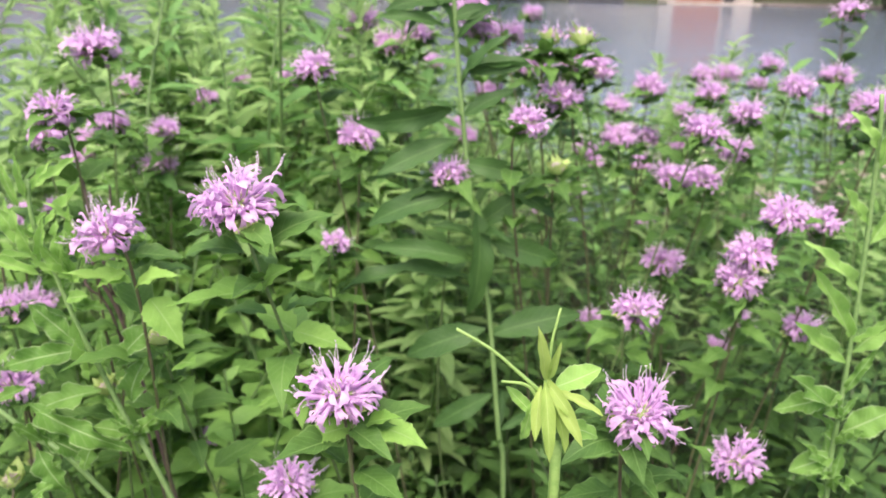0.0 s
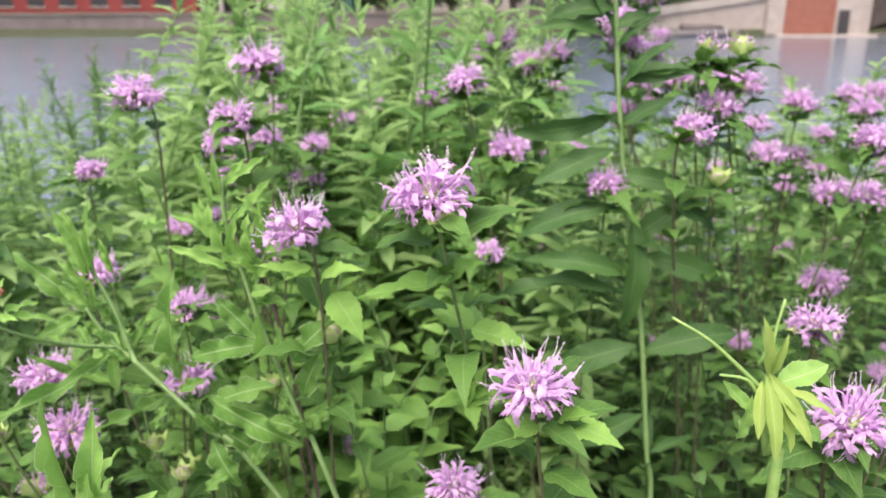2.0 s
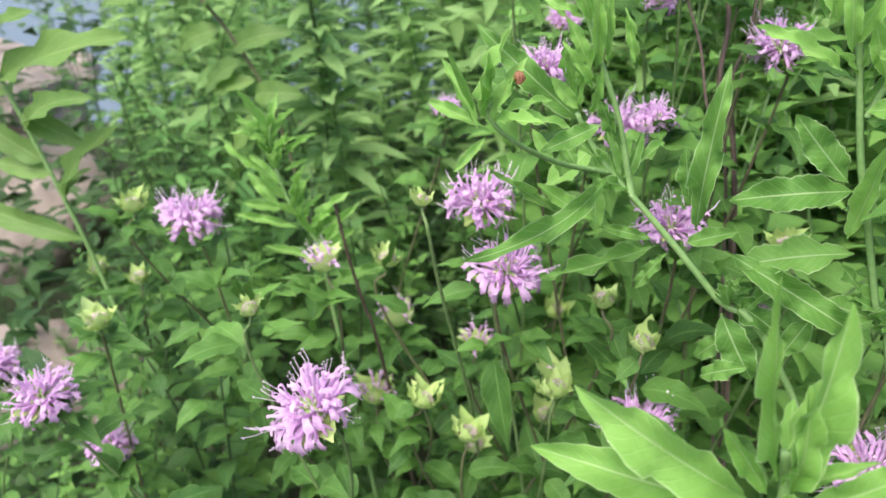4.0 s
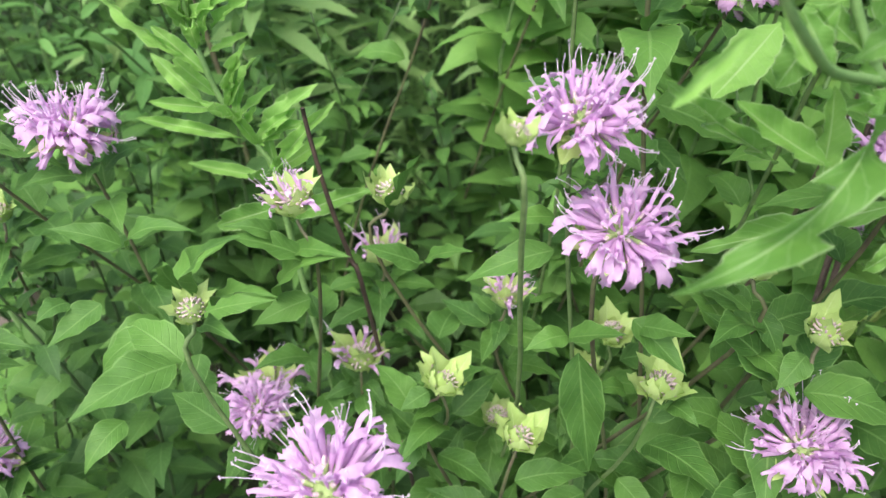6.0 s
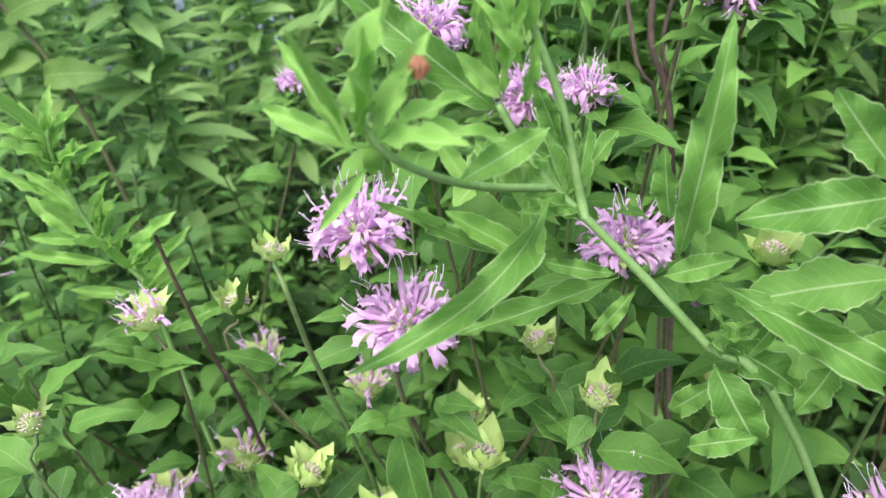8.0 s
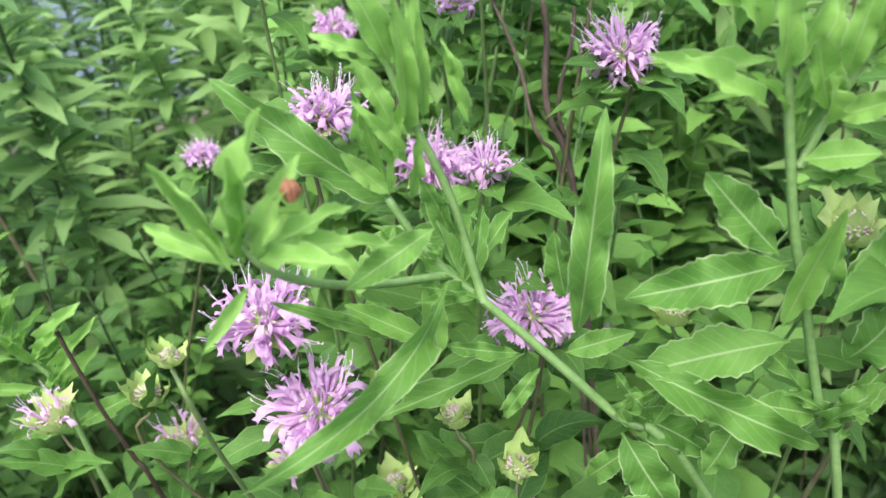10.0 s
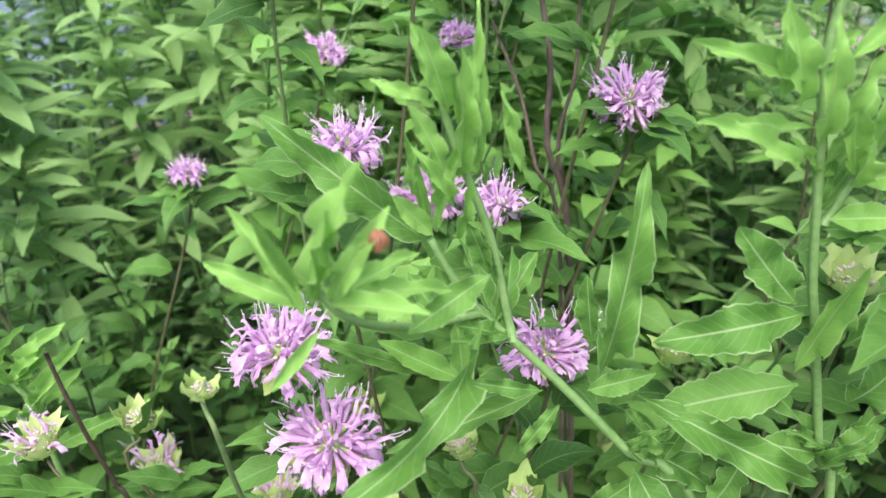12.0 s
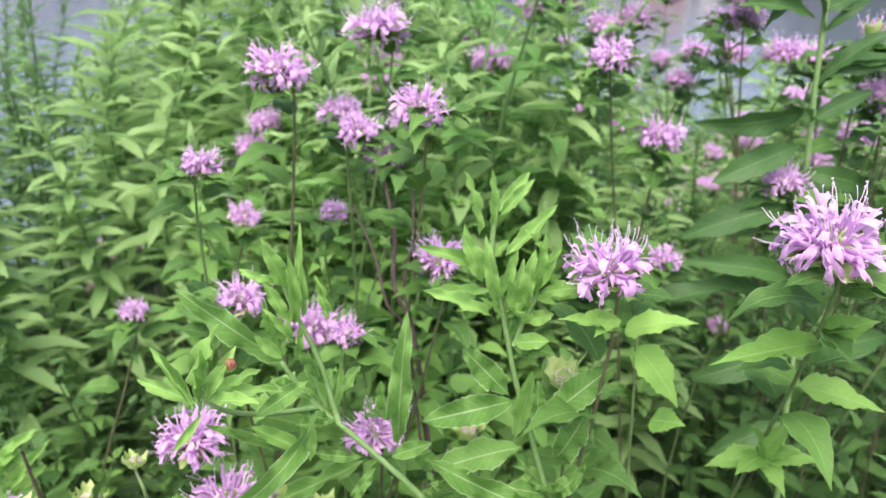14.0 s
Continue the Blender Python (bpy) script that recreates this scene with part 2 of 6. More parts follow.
def leaf_matrix(base, tip, width, normal, origin):
    b, t = Vector(base), Vector(tip)
    length = (t - b).length
    rot = frame_of(t - b, normal).to_4x4()
    return Matrix.Translation(b - Vector(origin)) @ rot @ Matrix.Diagonal((width, length, length, 1))


def blade(shape, segs, teeth=0.0, fold=0.15, droop=0.6, wave=0.0, seed=0, across=4, side=0.0):
    """Vertices, faces and uvs of one leaf: unit length along y from the base to the tip, unit width along x, upper side to +z."""
    r = random.Random(seed)
    rows = segs + 1
    ang, yy, zz = droop * 0.5, 0.0, 0.0
    mid = []
    for k in range(rows):
        mid.append((yy, zz))
        a = ang - droop * (k / segs)
        yy += math.cos(a) / segs
        zz += math.sin(a) / segs
    scale, tilt = math.hypot(*mid[-1]), math.atan2(mid[-1][1], mid[-1][0])
    mid = [((y * math.cos(tilt) + z * math.sin(tilt)) / scale, (-y * math.sin(tilt) + z * math.cos(tilt)) / scale) for y, z in mid]
    ph = r.uniform(0, 6.28)
    verts, uvs, faces = [], [], []
    for k in range(rows):
        v = k / segs
        w = 0.5 * shape(v)
        for j in range(across + 1):
            s = 2 * j / across - 1
            edge = abs(s) == 1
            ww = w * (1 + (teeth * (1 if k % 2 else -1) if edge and 0 < k < segs else 0))
            z = fold * abs(s) * w * 1.2
            ripple = math.sin(ph + v * 17 + (1.7 if s > 0 else 0)) + (0.3 * math.sin(ph * 2 + v * 39 + 2.1 * s) if segs > 16 else 0)
            z += wave * ripple * abs(s) ** 2 * min(1, w * 3)
            y = mid[k][0] - (0.025 * teeth * 4 if edge and k % 2 == 0 else 0)
            verts.append((s * ww + side * 4 * v * (1 - v), y, mid[k][1] + z * 0.35))
            uvs.append((j / across, v))
    n = across + 1
    for k in range(segs):
        for j in range(across):
            a = k * n + j
            faces.append((a, a + 1, a + n + 1, a + n))
    return verts, faces, uvs


def ovate(v):
    return max(0.03, math.sin(math.pi * v ** 0.62) * (1.06 - 0.38 * v * v)) if v < 0.999 else 0.02


def lance(v):
    q = 2 * min(1.0, max(0.0, (v - 0.03) / 0.97)) ** 0.95 - 1
    return max(0.045, max(0.0, 1 - q * q) ** 0.85 * (1 - 0.12 * v)) if v < 0.999 else 0.02


def broad(v):
    return max(0.02, math.sin(math.pi * v ** 0.75) ** 0.6) if v < 0.999 else 0.02


def narrow(v):
    return max(0.02, math.sin(math.pi * (0.12 + 0.88 * v)) ** 0.7)


def blade_mesh(name, mat, *args, **kw):
    v, f, u = blade(*args, **kw)
    return mesh_from(name, v, f, mat, u)


OVATE = [blade_mesh("ovate_leaf", LEAF_BERG, ovate, 16, teeth=0.022, fold=f, droop=d, wave=0.09, seed=k) for k, (d, f) in enumerate(((0.5, 0.15), (0.9, 0.3), (1.3, 0.2), (0.2, 0.4), (1.6, 0.25)))]
OVATE_YOUNG = [blade_mesh("ovate_leaf", LEAF_YOUNG, ovate, 18, teeth=0.065, fold=f, droop=d, wave=0.09, seed=k) for k, (d, f) in enumerate(((0.5, 0.2), (0.9, 0.3), (0.2, 0.4)))]
LANCE = [blade_mesh("lance_leaf", LEAF_LANCE, lance, 24, teeth=0.05, fold=f, droop=d, wave=w, seed=k) for k, (d, f, w) in enumerate(((0.5, 0.25, 0.21), (0.9, 0.35, 0.27), (0.2, 0.5, 0.17), (1.2, 0.3, 0.31), (-0.3, 0.35, 0.24), (0.7, 0.15, 0.35)))]
BOWED = [blade_mesh("lance_leaf", LEAF_LANCE, lance, 20, teeth=0.03, fold=0.3, droop=0.5, wave=0.22, seed=71, side=-0.75)]
LIME = [blade_mesh("young_leaf", LEAF_LIME, lance, 20, teeth=0.04, fold=f, droop=d, wave=w, seed=30 + k) for k, (d, f, w) in enumerate(((0.4, 0.5, 0.15), (-0.5, 0.6, 0.13), (0.8, 0.4, 0.18)))]
DARKL = [blade_mesh("dark_leaf", LEAF_DARK, lance, 12, teeth=0.05, fold=0.25, droop=d, wave=0.08, seed=k) for k, d in enumerate((0.5, 0.9, 1.2))]
PALEL = [blade_mesh("pale_leaf", LEAF_PALE, lance, 9, teeth=0.0, fold=0.35, droop=d, wave=0.1, seed=k) for k, d in enumerate((0.6, 1.0))]
PALE_BROAD = [blade_mesh("pale_broad_leaf", LEAF_SAP, broad, 14, teeth=0.08, fold=0.2, droop=0.5, wave=0.12, seed=4)]
BROAD = [blade_mesh("broad_leaf", LEAF_SAP, broad, 12, teeth=0.05, fold=0.2, droop=d, wave=0.1, seed=k) for k, d in enumerate((0.4, 0.8, 1.1))]


def tube(points, r0, r1, sides=5):
    """Vertices and faces of a tapering round stem along points."""
    verts, faces = [], []
    pts = [Vector(p) for p in points]
    n = len(pts)
    for k, p in enumerate(pts):
        d = (pts[min(k + 1, n - 1)] - pts[max(k - 1, 0)]).normalized()
        m = frame_of(d, (0.31, 0.9, 0.2))
        r = r0 + (r1 - r0) * k / max(1, n - 1)
        for j in range(sides):
            a = 2 * math.pi * j / sides
            verts.append(p + m @ Vector((math.cos(a) * r, 0, math.sin(a) * r)))
    for k in range(n - 1):
        for j in range(sides):
            a, b = k * sides + j, k * sides + (j + 1) % sides
            faces.append((a, b, b + sides, a + sides))
    faces.append(tuple(range(sides)))
    faces.append(tuple(range((n - 1) * sides, n * sides)))
    return verts, faces


def smooth_line(points, per=4):
    """Catmull-Rom points through the given ones."""
    p = [Vector(q) for q in points]
    p = [p[0] * 2 - p[1]] + p + [p[-1] * 2 - p[-2]]
    out = []
    for k in range(1, len(p) - 2):
        for j in range(per):
            t = j / per
            a, b, c, d = p[k - 1], p[k], p[k + 1], p[k + 2]
            out.append(0.5 * (2 * b + (c - a) * t + (2 * a - 5 * b + 4 * c - d) * t * t + (3 * b - a - 3 * c + d) * t ** 3))
    out.append(p[-2])
    return out


class Soup:
    """Collects pieces into one mesh."""
    def __init__(self):
        self.v, self.f, self.u, self.m = [], [], [], []

    def add(self, verts, faces, uvs=None, matrix=None, mat=0):
        o = len(self.v)
        self.v += [matrix @ Vector(q) for q in verts] if matrix is not None else [Vector(q) for q in verts]
        self.f += [tuple(i + o for i in q) for q in faces]
        self.u += list(uvs) if uvs is not None else [(0.2, 0.5)] * len(verts)
        self.m += [mat] * len(faces)

    def mesh(self, name, mats, smooth=True):
        return mesh_from(name, self.v, self.f, mats, self.u, self.m, smooth)


# ---- flower heads ----
def floret_shape(seed):
    """One two-lipped tubular flower of unit length along y: slender tube, strap-shaped curling lower lip, narrow hooked upper lip, two stamens."""
    r = random.Random(seed)
    s = Soup()
    up = r.uniform(0.10, 0.24)
    path = [(0, 0, 0), (0, 0.2, 0.05), (0, 0.4, 0.05 + up * 0.6), (0, 0.55, 0.05 + up)]
    v, f = tube(path, 0.040, 0.085, 5)
    s.add(v, f[:-1])
    lip_w = r.uniform(0.13, 0.235)
    drop = r.uniform(0.15, 0.75)
    prof = [0.13, 0.14, lip_w * 0.74, lip_w * 0.86, lip_w * 1.0, lip_w * 1.18, lip_w * 0.86]
    vs, fs = [], []
    tw, side = r.uniform(-0.9, 0.9), r.uniform(-0.22, 0.22)
    for k, w in enumerate(prof):
        t = k / (len(prof) - 1)
        y = 0.50 + 0.52 * t - drop * 0.26 * t * t
        z = 0.03 + up * 0.9 + 0.10 * math.sin(t * 2.2) - drop * t ** 2.0 * 0.7
        for j in (-1, -0.5, 0, 0.5, 1):
            notch = (0.04 if j == 0 else -0.10 if abs(j) == 0.5 else -0.03) if k == len(prof) - 1 else 0.0
            vs.append((j * w * 0.5 + side * t * t, y + notch, z - 0.07 * (1 - abs(j)) * (1 - t) + tw * j * t * 0.14 - 0.07 * j * j * t))
    for k in range(len(prof) - 1):
        for j in range(4):
            a = k * 5 + j
            fs.append((a, a + 1, a + 6, a + 5))
    s.add(vs, fs)
    vs, fs = [], []
    rise, hook = r.uniform(0.10, 0.34), r.uniform(0.0, 0.16)
    for k in range(5):
        t = k / 4
        w = 0.115 * (1 - 0.5 * t)
        y, z = 0.52 + 0.40 * t - hook * t * t, 0.08 + up + rise * math.sin(t * 2.3)
        vs += [(-w / 2 - side * t * 0.4, y, z - 0.04), (-side * t * 0.4, y, z + 0.03), (w / 2 - side * t * 0.4, y, z - 0.04)]
    for k in range(4):
        for j in range(2):
            a = k * 3 + j
            fs.append((a, a + 1, a + 4, a + 3))
    s.add(vs, fs)
    for sx in ((-0.03, 0.03) if seed > 4 else ()):
        ln = r.uniform(0.8, 1.35)
        bend = r.uniform(-0.10, 0.10)
        top = 0.10 + up + rise
        end = Vector((sx * 2.5 + bend, 0.60 + 0.36 * ln, top + 0.36 * ln - 0.08))
        v, f = tube([(sx, 0.54, 0.08 + up), (sx * 1.6, 0.76, top - 0.02), (sx * 2 + bend * 0.3, 0.68 + 0.2 * ln, top + 0.12 * ln), end], 0.011, 0.008, 3)
        s.add(v, f, mat=1)
        across = Vector((0.028, 0.012, r.uniform(-0.02, 0.02)))
        v, f = tube([end - across, end + across], 0.014, 0.014, 3)
        s.add(v, f, mat=1)
    return s


FLORET_SHAPES = [floret_shape(k) for k in range(9)]
FLORETS = [s.mesh("floret", [PETAL, STAMEN]) for s in FLORET_SHAPES]


def floret_places(seed, rings):
    r = random.Random(seed)
    out = []
    for count, lo, hi, rad, ln in rings:
        ph = r.uniform(0, 6.28)
        for k in range(count):
            if r.random() < 0.06:
                continue
            a = ph + 2 * math.pi * (k + r.uniform(-0.3, 0.3)) / count
            el = radians(r.uniform(lo, hi))
            d = Vector((math.cos(a) * math.cos(el), math.sin(a) * math.cos(el), math.sin(el)))
            base = Vector((math.cos(a) * rad, math.sin(a) * rad, 0.02 + 0.20 * math.sin(max(el, 0.0)) + r.uniform(-0.03, 0.03)))
            up = Vector((0, 0, 1)) + Vector((r.uniform(-.8, .8), r.uniform(-.8, .8), 0)) - 0.6 * Vector((math.cos(a), math.sin(a), 0)) * math.sin(max(el, 0))
            L = ln * r.uniform(0.70, 1.15)
            out.append((Matrix.Translation(base) @ frame_of(d, up).to_4x4() @ Matrix.Diagonal((L * (0.85 if hi > 50 else 1.0), L, L, 1)), r.randrange(5) if r.random() < (0.75 if hi < 5 else 0.3) else 5 + r.randrange(4)))
    return out


FULL = ((21, -60, -14, 0.24, 0.70), (22, -16, 18, 0.21, 0.80), (15, 16, 44, 0.16, 0.70), (7, 45, 78, 0.10, 0.46))
HALF = ((5, 0, 25, 0.30, 0.85), (6, 30, 65, 0.22, 0.80))
FULL_PLACES = [floret_places(50 + k, FULL) for k in range(7)]
HALF_PLACES = [floret_places(80 + k, HALF) for k in range(3)]


def joined_florets(places):
    s = Soup()
    for m, k in places:
        q = FLORET_SHAPES[k]
        o = len(s.v)
        s.v += [m @ p for p in q.v]
        s.f += [tuple(i + o for i in f) for f in q.f]
        s.u += q.u
        s.m += q.m
    return s.mesh("corolla", [PETAL, STAMEN])


FULL_JOINED = [joined_florets(p) for p in FULL_PLACES]
HALF_JOINED = [joined_florets(p) for p in HALF_PLACES]


def calyx_mesh(seed, radius, count, tall, tips):
    """The dome of packed calyx tubes in the middle of a head."""
    r = random.Random(seed)
    s = Soup()
    v, f = [], []
    for k in range(5):
        el = -0.9 + k * 0.55
        for j in range(9):
            a = 2 * math.pi * j / 9
            v.append((math.cos(a) * math.cos(el) * radius, math.sin(a) * math.cos(el) * radius, math.sin(el) * radius * 0.8 - 0.02))
    for k in range(4):
        for j in range(9):
            a, b = k * 9 + j, k * 9 + (j + 1) % 9
            f.append((a, b, b + 9, a + 9))
    f += [tuple(range(8, -1, -1)), tuple(range(36, 45))]
    s.add(v, f)
    for k in range(count):
        el = math.asin(min(1.0, 0.05 + 0.95 * (k + 0.5) / count))
        a = k * 2.39996
        d = Vector((math.cos(a) * math.cos(el), math.sin(a) * math.cos(el), math.sin(el)))
        p = Vector((d.x, d.y, d.z * 0.8)) * radius * 0.9
        L = tall * r.uniform(0.7, 1.2)
        v, f = tube([p, p + d * L * 0.6, p + d * L], 0.034, 0.046, 5)
        s.add(v, f, mat=1 if tips and tall > 0.1 and count > 40 and r.random() < 0.6 else 0)
        if tips:
            v, f = tube([p + d * L * 0.9, p + d * L * 1.25, p + d * L * 1.6 + Vector((r.uniform(-.03, .03), r.uniform(-.03, .03), 0))], 0.036, 0.022, 5)
            s.add(v, f, mat=1)
    return s.mesh("calyx", [CALYX, BUD_TIP])


CALYX_FULL = [calyx_mesh(k, 0.22, 22, 0.16, k > 0) for k in range(3)]
CALYX_BUD = [calyx_mesh(10 + k, 0.36, 52, 0.12, True) for k in range(4)]


BRACT_BENDS = (-1.2, -0.7, 0.1, 0.8)
BRACT_LEAF = [blade_mesh("bract", BRACT, ovate, 6, teeth=0.06, fold=0.5, droop=d, wave=0.25, seed=60 + k) for k, d in enumerate(BRACT_BENDS)]


def bract_places(seed, count, lo, hi, length, wid, kinds=4):
    r = random.Random(seed)
    out = []
    ph = r.uniform(0, 6.28)
    for k in range(count):
        a = ph + 2 * math.pi * (k + r.uniform(-.25, .25)) / count
        el = radians(r.uniform(lo, hi))
        d = Vector((math.cos(a) * math.cos(el), math.sin(a) * math.cos(el), math.sin(el)))
        L = length * r.choice((0.7, 0.85, 1.0, 1.0, 1.35))
        base = Vector((math.cos(a) * (0.12 if hi < 30 else 0.30), math.sin(a) * (0.12 if hi < 30 else 0.30), -0.28))
        out.append((Matrix.Translation(base) @ frame_of(d, Vector((-d.x, -d.y, 1.2))).to_4x4() @ Matrix.Diagonal((wid * L, L, L, 1)), r.randrange(kinds)))
    return out


BRACTS_FULL = [bract_places(k, 8, -5, 28, 0.62, 0.66) for k in range(4)]
BRACTS_BUD = [bract_places(20 + k, 11, 48, 88, 1.12, 0.72, 4) for k in range(4)]


def joined_bracts(places):
    s = Soup()
    for m, k in places:
        v, f, u = blade(ovate, 5, teeth=0.06, fold=0.5, droop=BRACT_BENDS[k], wave=0.25, seed=60 + k, across=2)
        s.add(v, f, u, m)
    return s.mesh("involucre", [BRACT])


INVOLUCRE_FULL = [joined_bracts(p) for p in BRACTS_FULL]
INVOLUCRE_BUD = [joined_bracts(p) for p in BRACTS_BUD]


# ---- ground, river and far bank ----
def ground_height(x, y):
    edge = 3.1 + 0.35 * math.sin(x * 0.7) + (0.5 if x > 0 else 0.5 + 0.35 * x if x > -3.5 else -0.7)
    t = min(1.0, max(0.0, (y - edge) / 2.6))
    z = -1.75 * (t * t * (3 - 2 * t))
    return z + 0.05 * noise.noise((x * 1.3, y * 1.3, 0.0)) + 0.02 * noise.noise((x * 5.0, y * 5.0, 3.0))


def grid_sheet(name, xs, ys, height, mat):
    verts = [(x, y, height(x, y)) for y in ys for x in xs]
    n = len(xs)
    faces = [(j * n + i, j * n + i + 1, (j + 1) * n + i + 1, (j + 1) * n + i) for j in range(len(ys) - 1) for i in range(n - 1)]
    return new(name, mesh_from(name, verts, faces, mat))


def far_ground(x, y):
    if y < 60:
        return ground_height(x, y)
    t = min(1.0, max(0.0, (y - 93.5) / 5.0))
    return -1.75 + 3.2 * t


xs = [-900, -300, -120, -60, -30, -15] + [-8 + 0.25 * k for k in range(65)] + [15, 30, 60, 120, 300, 900]
ys = [-300, -60, -20, -8] + [-3 + 0.25 * k for k in range(46)] + [12, 25, 50, 88, 93, 94, 95, 96.5, 98, 100, 130, 400, 1500]
tagged(grid_sheet("ground", xs, ys, far_ground, SOIL), "dark earthy river bank covered in plants", "ground", kind="structure")
river = new("water", mesh_from("water", [(-900, 1, -1.49), (900, 1, -1.49), (900, 97, -1.49), (-900, 97, -1.49)], [(0, 1, 2, 3)], WATER))
tagged(river, "grey rippled river water reflecting the sky", "river", kind="structure")


def box_verts(x0, x1, y0, y1, z0, z1):
    v = [(x, y, z) for x in (x0, x1) for y in (y0, y1) for z in (z0, z1)]
    f = [(0, 1, 3, 2), (4, 6, 7, 5), (0, 4, 5, 1), (2, 3, 7, 6), (0, 2, 6, 4), (1, 5, 7, 3)]
    return v, f


def box(name, x0, x1, y0, y1, z0, z1, mat, parent, label="", bevel=0.0):
    bm = bmesh.new()
    v, f = box_verts(x0, x1, y0, y1, z0, z1)
    bv = [bm.verts.new(q) for q in v]
    for q in f:
        bm.faces.new([bv[i] for i in q])
    bmesh.ops.recalc_face_normals(bm, faces=bm.faces)
    if bevel:
        bmesh.ops.bevel(bm, geom=bm.edges[:], offset=bevel, segments=1, affect='EDGES')
    me = bpy.data.meshes.new(name)
    bm.to_mesh(me)
    bm.free()
    me.materials.append(mat)
    return part(name, me, parent, None, label)


def bridge():
    b = thing("bridge", (0, 0, 0), "pale concrete road bridge with a red brick pier over the river", "bridge")
    box("pier_base", 28.2, 39.4, 93.6, 99, -2.2, -1.25, CONCRETE, b, bevel=0.1)
    box("pier_core", 27.5, 38.4, 94.6, 99, -1.5, 4.4, CONCRETE, b)
    box("pilaster", 27.2, 29.1, 94.2, 95.2, -1.3, 3.6, CONCRETE, b, bevel=0.06)
    pil = box("pilaster", 34.7, 38.5, 94.2, 95.2, -1.3, 4.9, CONCRETE, b, bevel=0.06)
    box("capital", 35.0, 38.8, 93.9, 95.3, 4.9, 5.4, CONCRETE, pil, bevel=0.06)
    box("slot", 34.95, 36.2, 94.14, 94.24, -1.2, 1.4, DARK_VOID, pil, "dark grated slot")
    for k in range(4):
        box("grate_bar", 34.95, 36.2, 94.08, 94.16, -0.8 + k * 0.55, -0.68 + k * 0.55, CONCRETE_DIM, pil)
    box("brick_panel", 29.1, 34.7, 94.36, 94.66, -1.3, 4.9, RED_PANEL, b, "dull red brick panel")
    # gable above the panel
    v = [(28.9, 94.3, 4.9), (37.5, 94.3, 4.9), (36.9, 94.3, 6.2), (32.0, 94.3, 6.0), (28.9, 98, 4.9), (37.5, 98, 4.9), (36.9, 98, 6.2), (32.0, 98, 6.0)]
    part("gable", mesh_from("gable", v, [(0, 1, 2, 3), (7, 6, 5, 4), (0, 4, 5, 1), (1, 5, 6, 2), (2, 6, 7, 3), (3, 7, 4, 0)], RED_PANEL, smooth=False), b, None, "dull red brick gable")
    # abutment wall with a rising parapet
    v = [(14.0, 95.2, -1.8), (27.4, 95.2, -1.8), (27.4, 95.2, 2.7), (14.0, 95.2, 0.7), (14.0, 99, -1.8), (27.4, 99, -1.8), (27.4, 99, 2.7), (14.0, 99, 0.7)]
    fc = [(0, 1, 2, 3), (7, 6, 5, 4), (0, 4, 5, 1), (1, 5, 6, 2), (2, 6, 7, 3), (3, 7, 4, 0)]
    part("abutment", mesh_from("abutment", v, fc, CONCRETE, smooth=False), b)
    v = [(14.0, 94.9, 0.7), (27.4, 94.9, 2.7), (27.4, 94.9, 3.7), (14.0, 94.9, 1.7), (14.0, 95.7, 0.7), (27.4, 95.7, 2.7), (27.4, 95.7, 3.7), (14.0, 95.7, 1.7)]
    part("parapet", mesh_from("parapet", v, fc, PALE_WALL, smooth=False), b)
    # deck and arched girder
    box("deck", 38.4, 130, 94.2, 106, 4.2, 6.4, CONCRETE, b)
    box("deck_edge", 38.4, 130, 93.8, 94.2, 5.9, 6.6, PALE_WALL, b)
    top, low = [], []
    for k in range(25):
        x = 38.5 + 26 * k / 24
        low.append((x, -0.7 + 4.4 * (k / 24) ** 0.72))
        top.append((x, 4.25))
    v = [(x, 95.0, z) for x, z in low] + [(x, 95.0, z) for x, z in top] + [(x, 96.2, z) for x, z in low] + [(x, 96.2, z) for x, z in top]
    f = []
    for k in range(24):
        f += [(k, k + 1, k + 26, k + 25), (k + 50, k + 75, k + 76, k + 51), (k, k + 50, k + 51, k + 1)]
    part("arched_girder", mesh_from("arched_girder", v, f, GIRDER, smooth=False), b, None, "dark brown arched girder")
    # added dark sheet: paints the shade under the deck and hides the bank behind
    box("under_wall", 38.4, 120, 97.2, 98.0, -1.8, 4.2, DARK_VOID, b, "dark sheet standing in for the shade under the arch")
    for k in range(6):
        x = 41 + k * 3.2
        v1, f1 = tube([(x, 97.0, -1.6), (x + 1.5, 97.0, 3.2)], 0.12, 0.12, 4)
        part("brace", mesh_from("brace", v1, f1, STEEL), b)
    box("landing", 39.3, 64, 91.6, 97, -2.0, -1.15, CONCRETE_DIM, b, bevel=0.1)
    for k in range(15):
        x = 40 + k * 1.7
        z0 = -0.7 + 4.4 * ((x - 38.5) / 26) ** 0.72
        if z0 < 4.0:
            box("stiffener", x, x + 0.18, 94.86, 95.02, z0 + 0.08, 4.2, GIRDER, b)
    # rail along the deck
    for k in range(20):
        box("rail_post", 39 + k * 3, 39.2 + k * 3, 94.0, 94.2, 6.6, 7.7, STEEL, b)
    box("handrail", 38.4, 97, 94.0, 94.2, 7.7, 7.85, STEEL, b)


bridge()


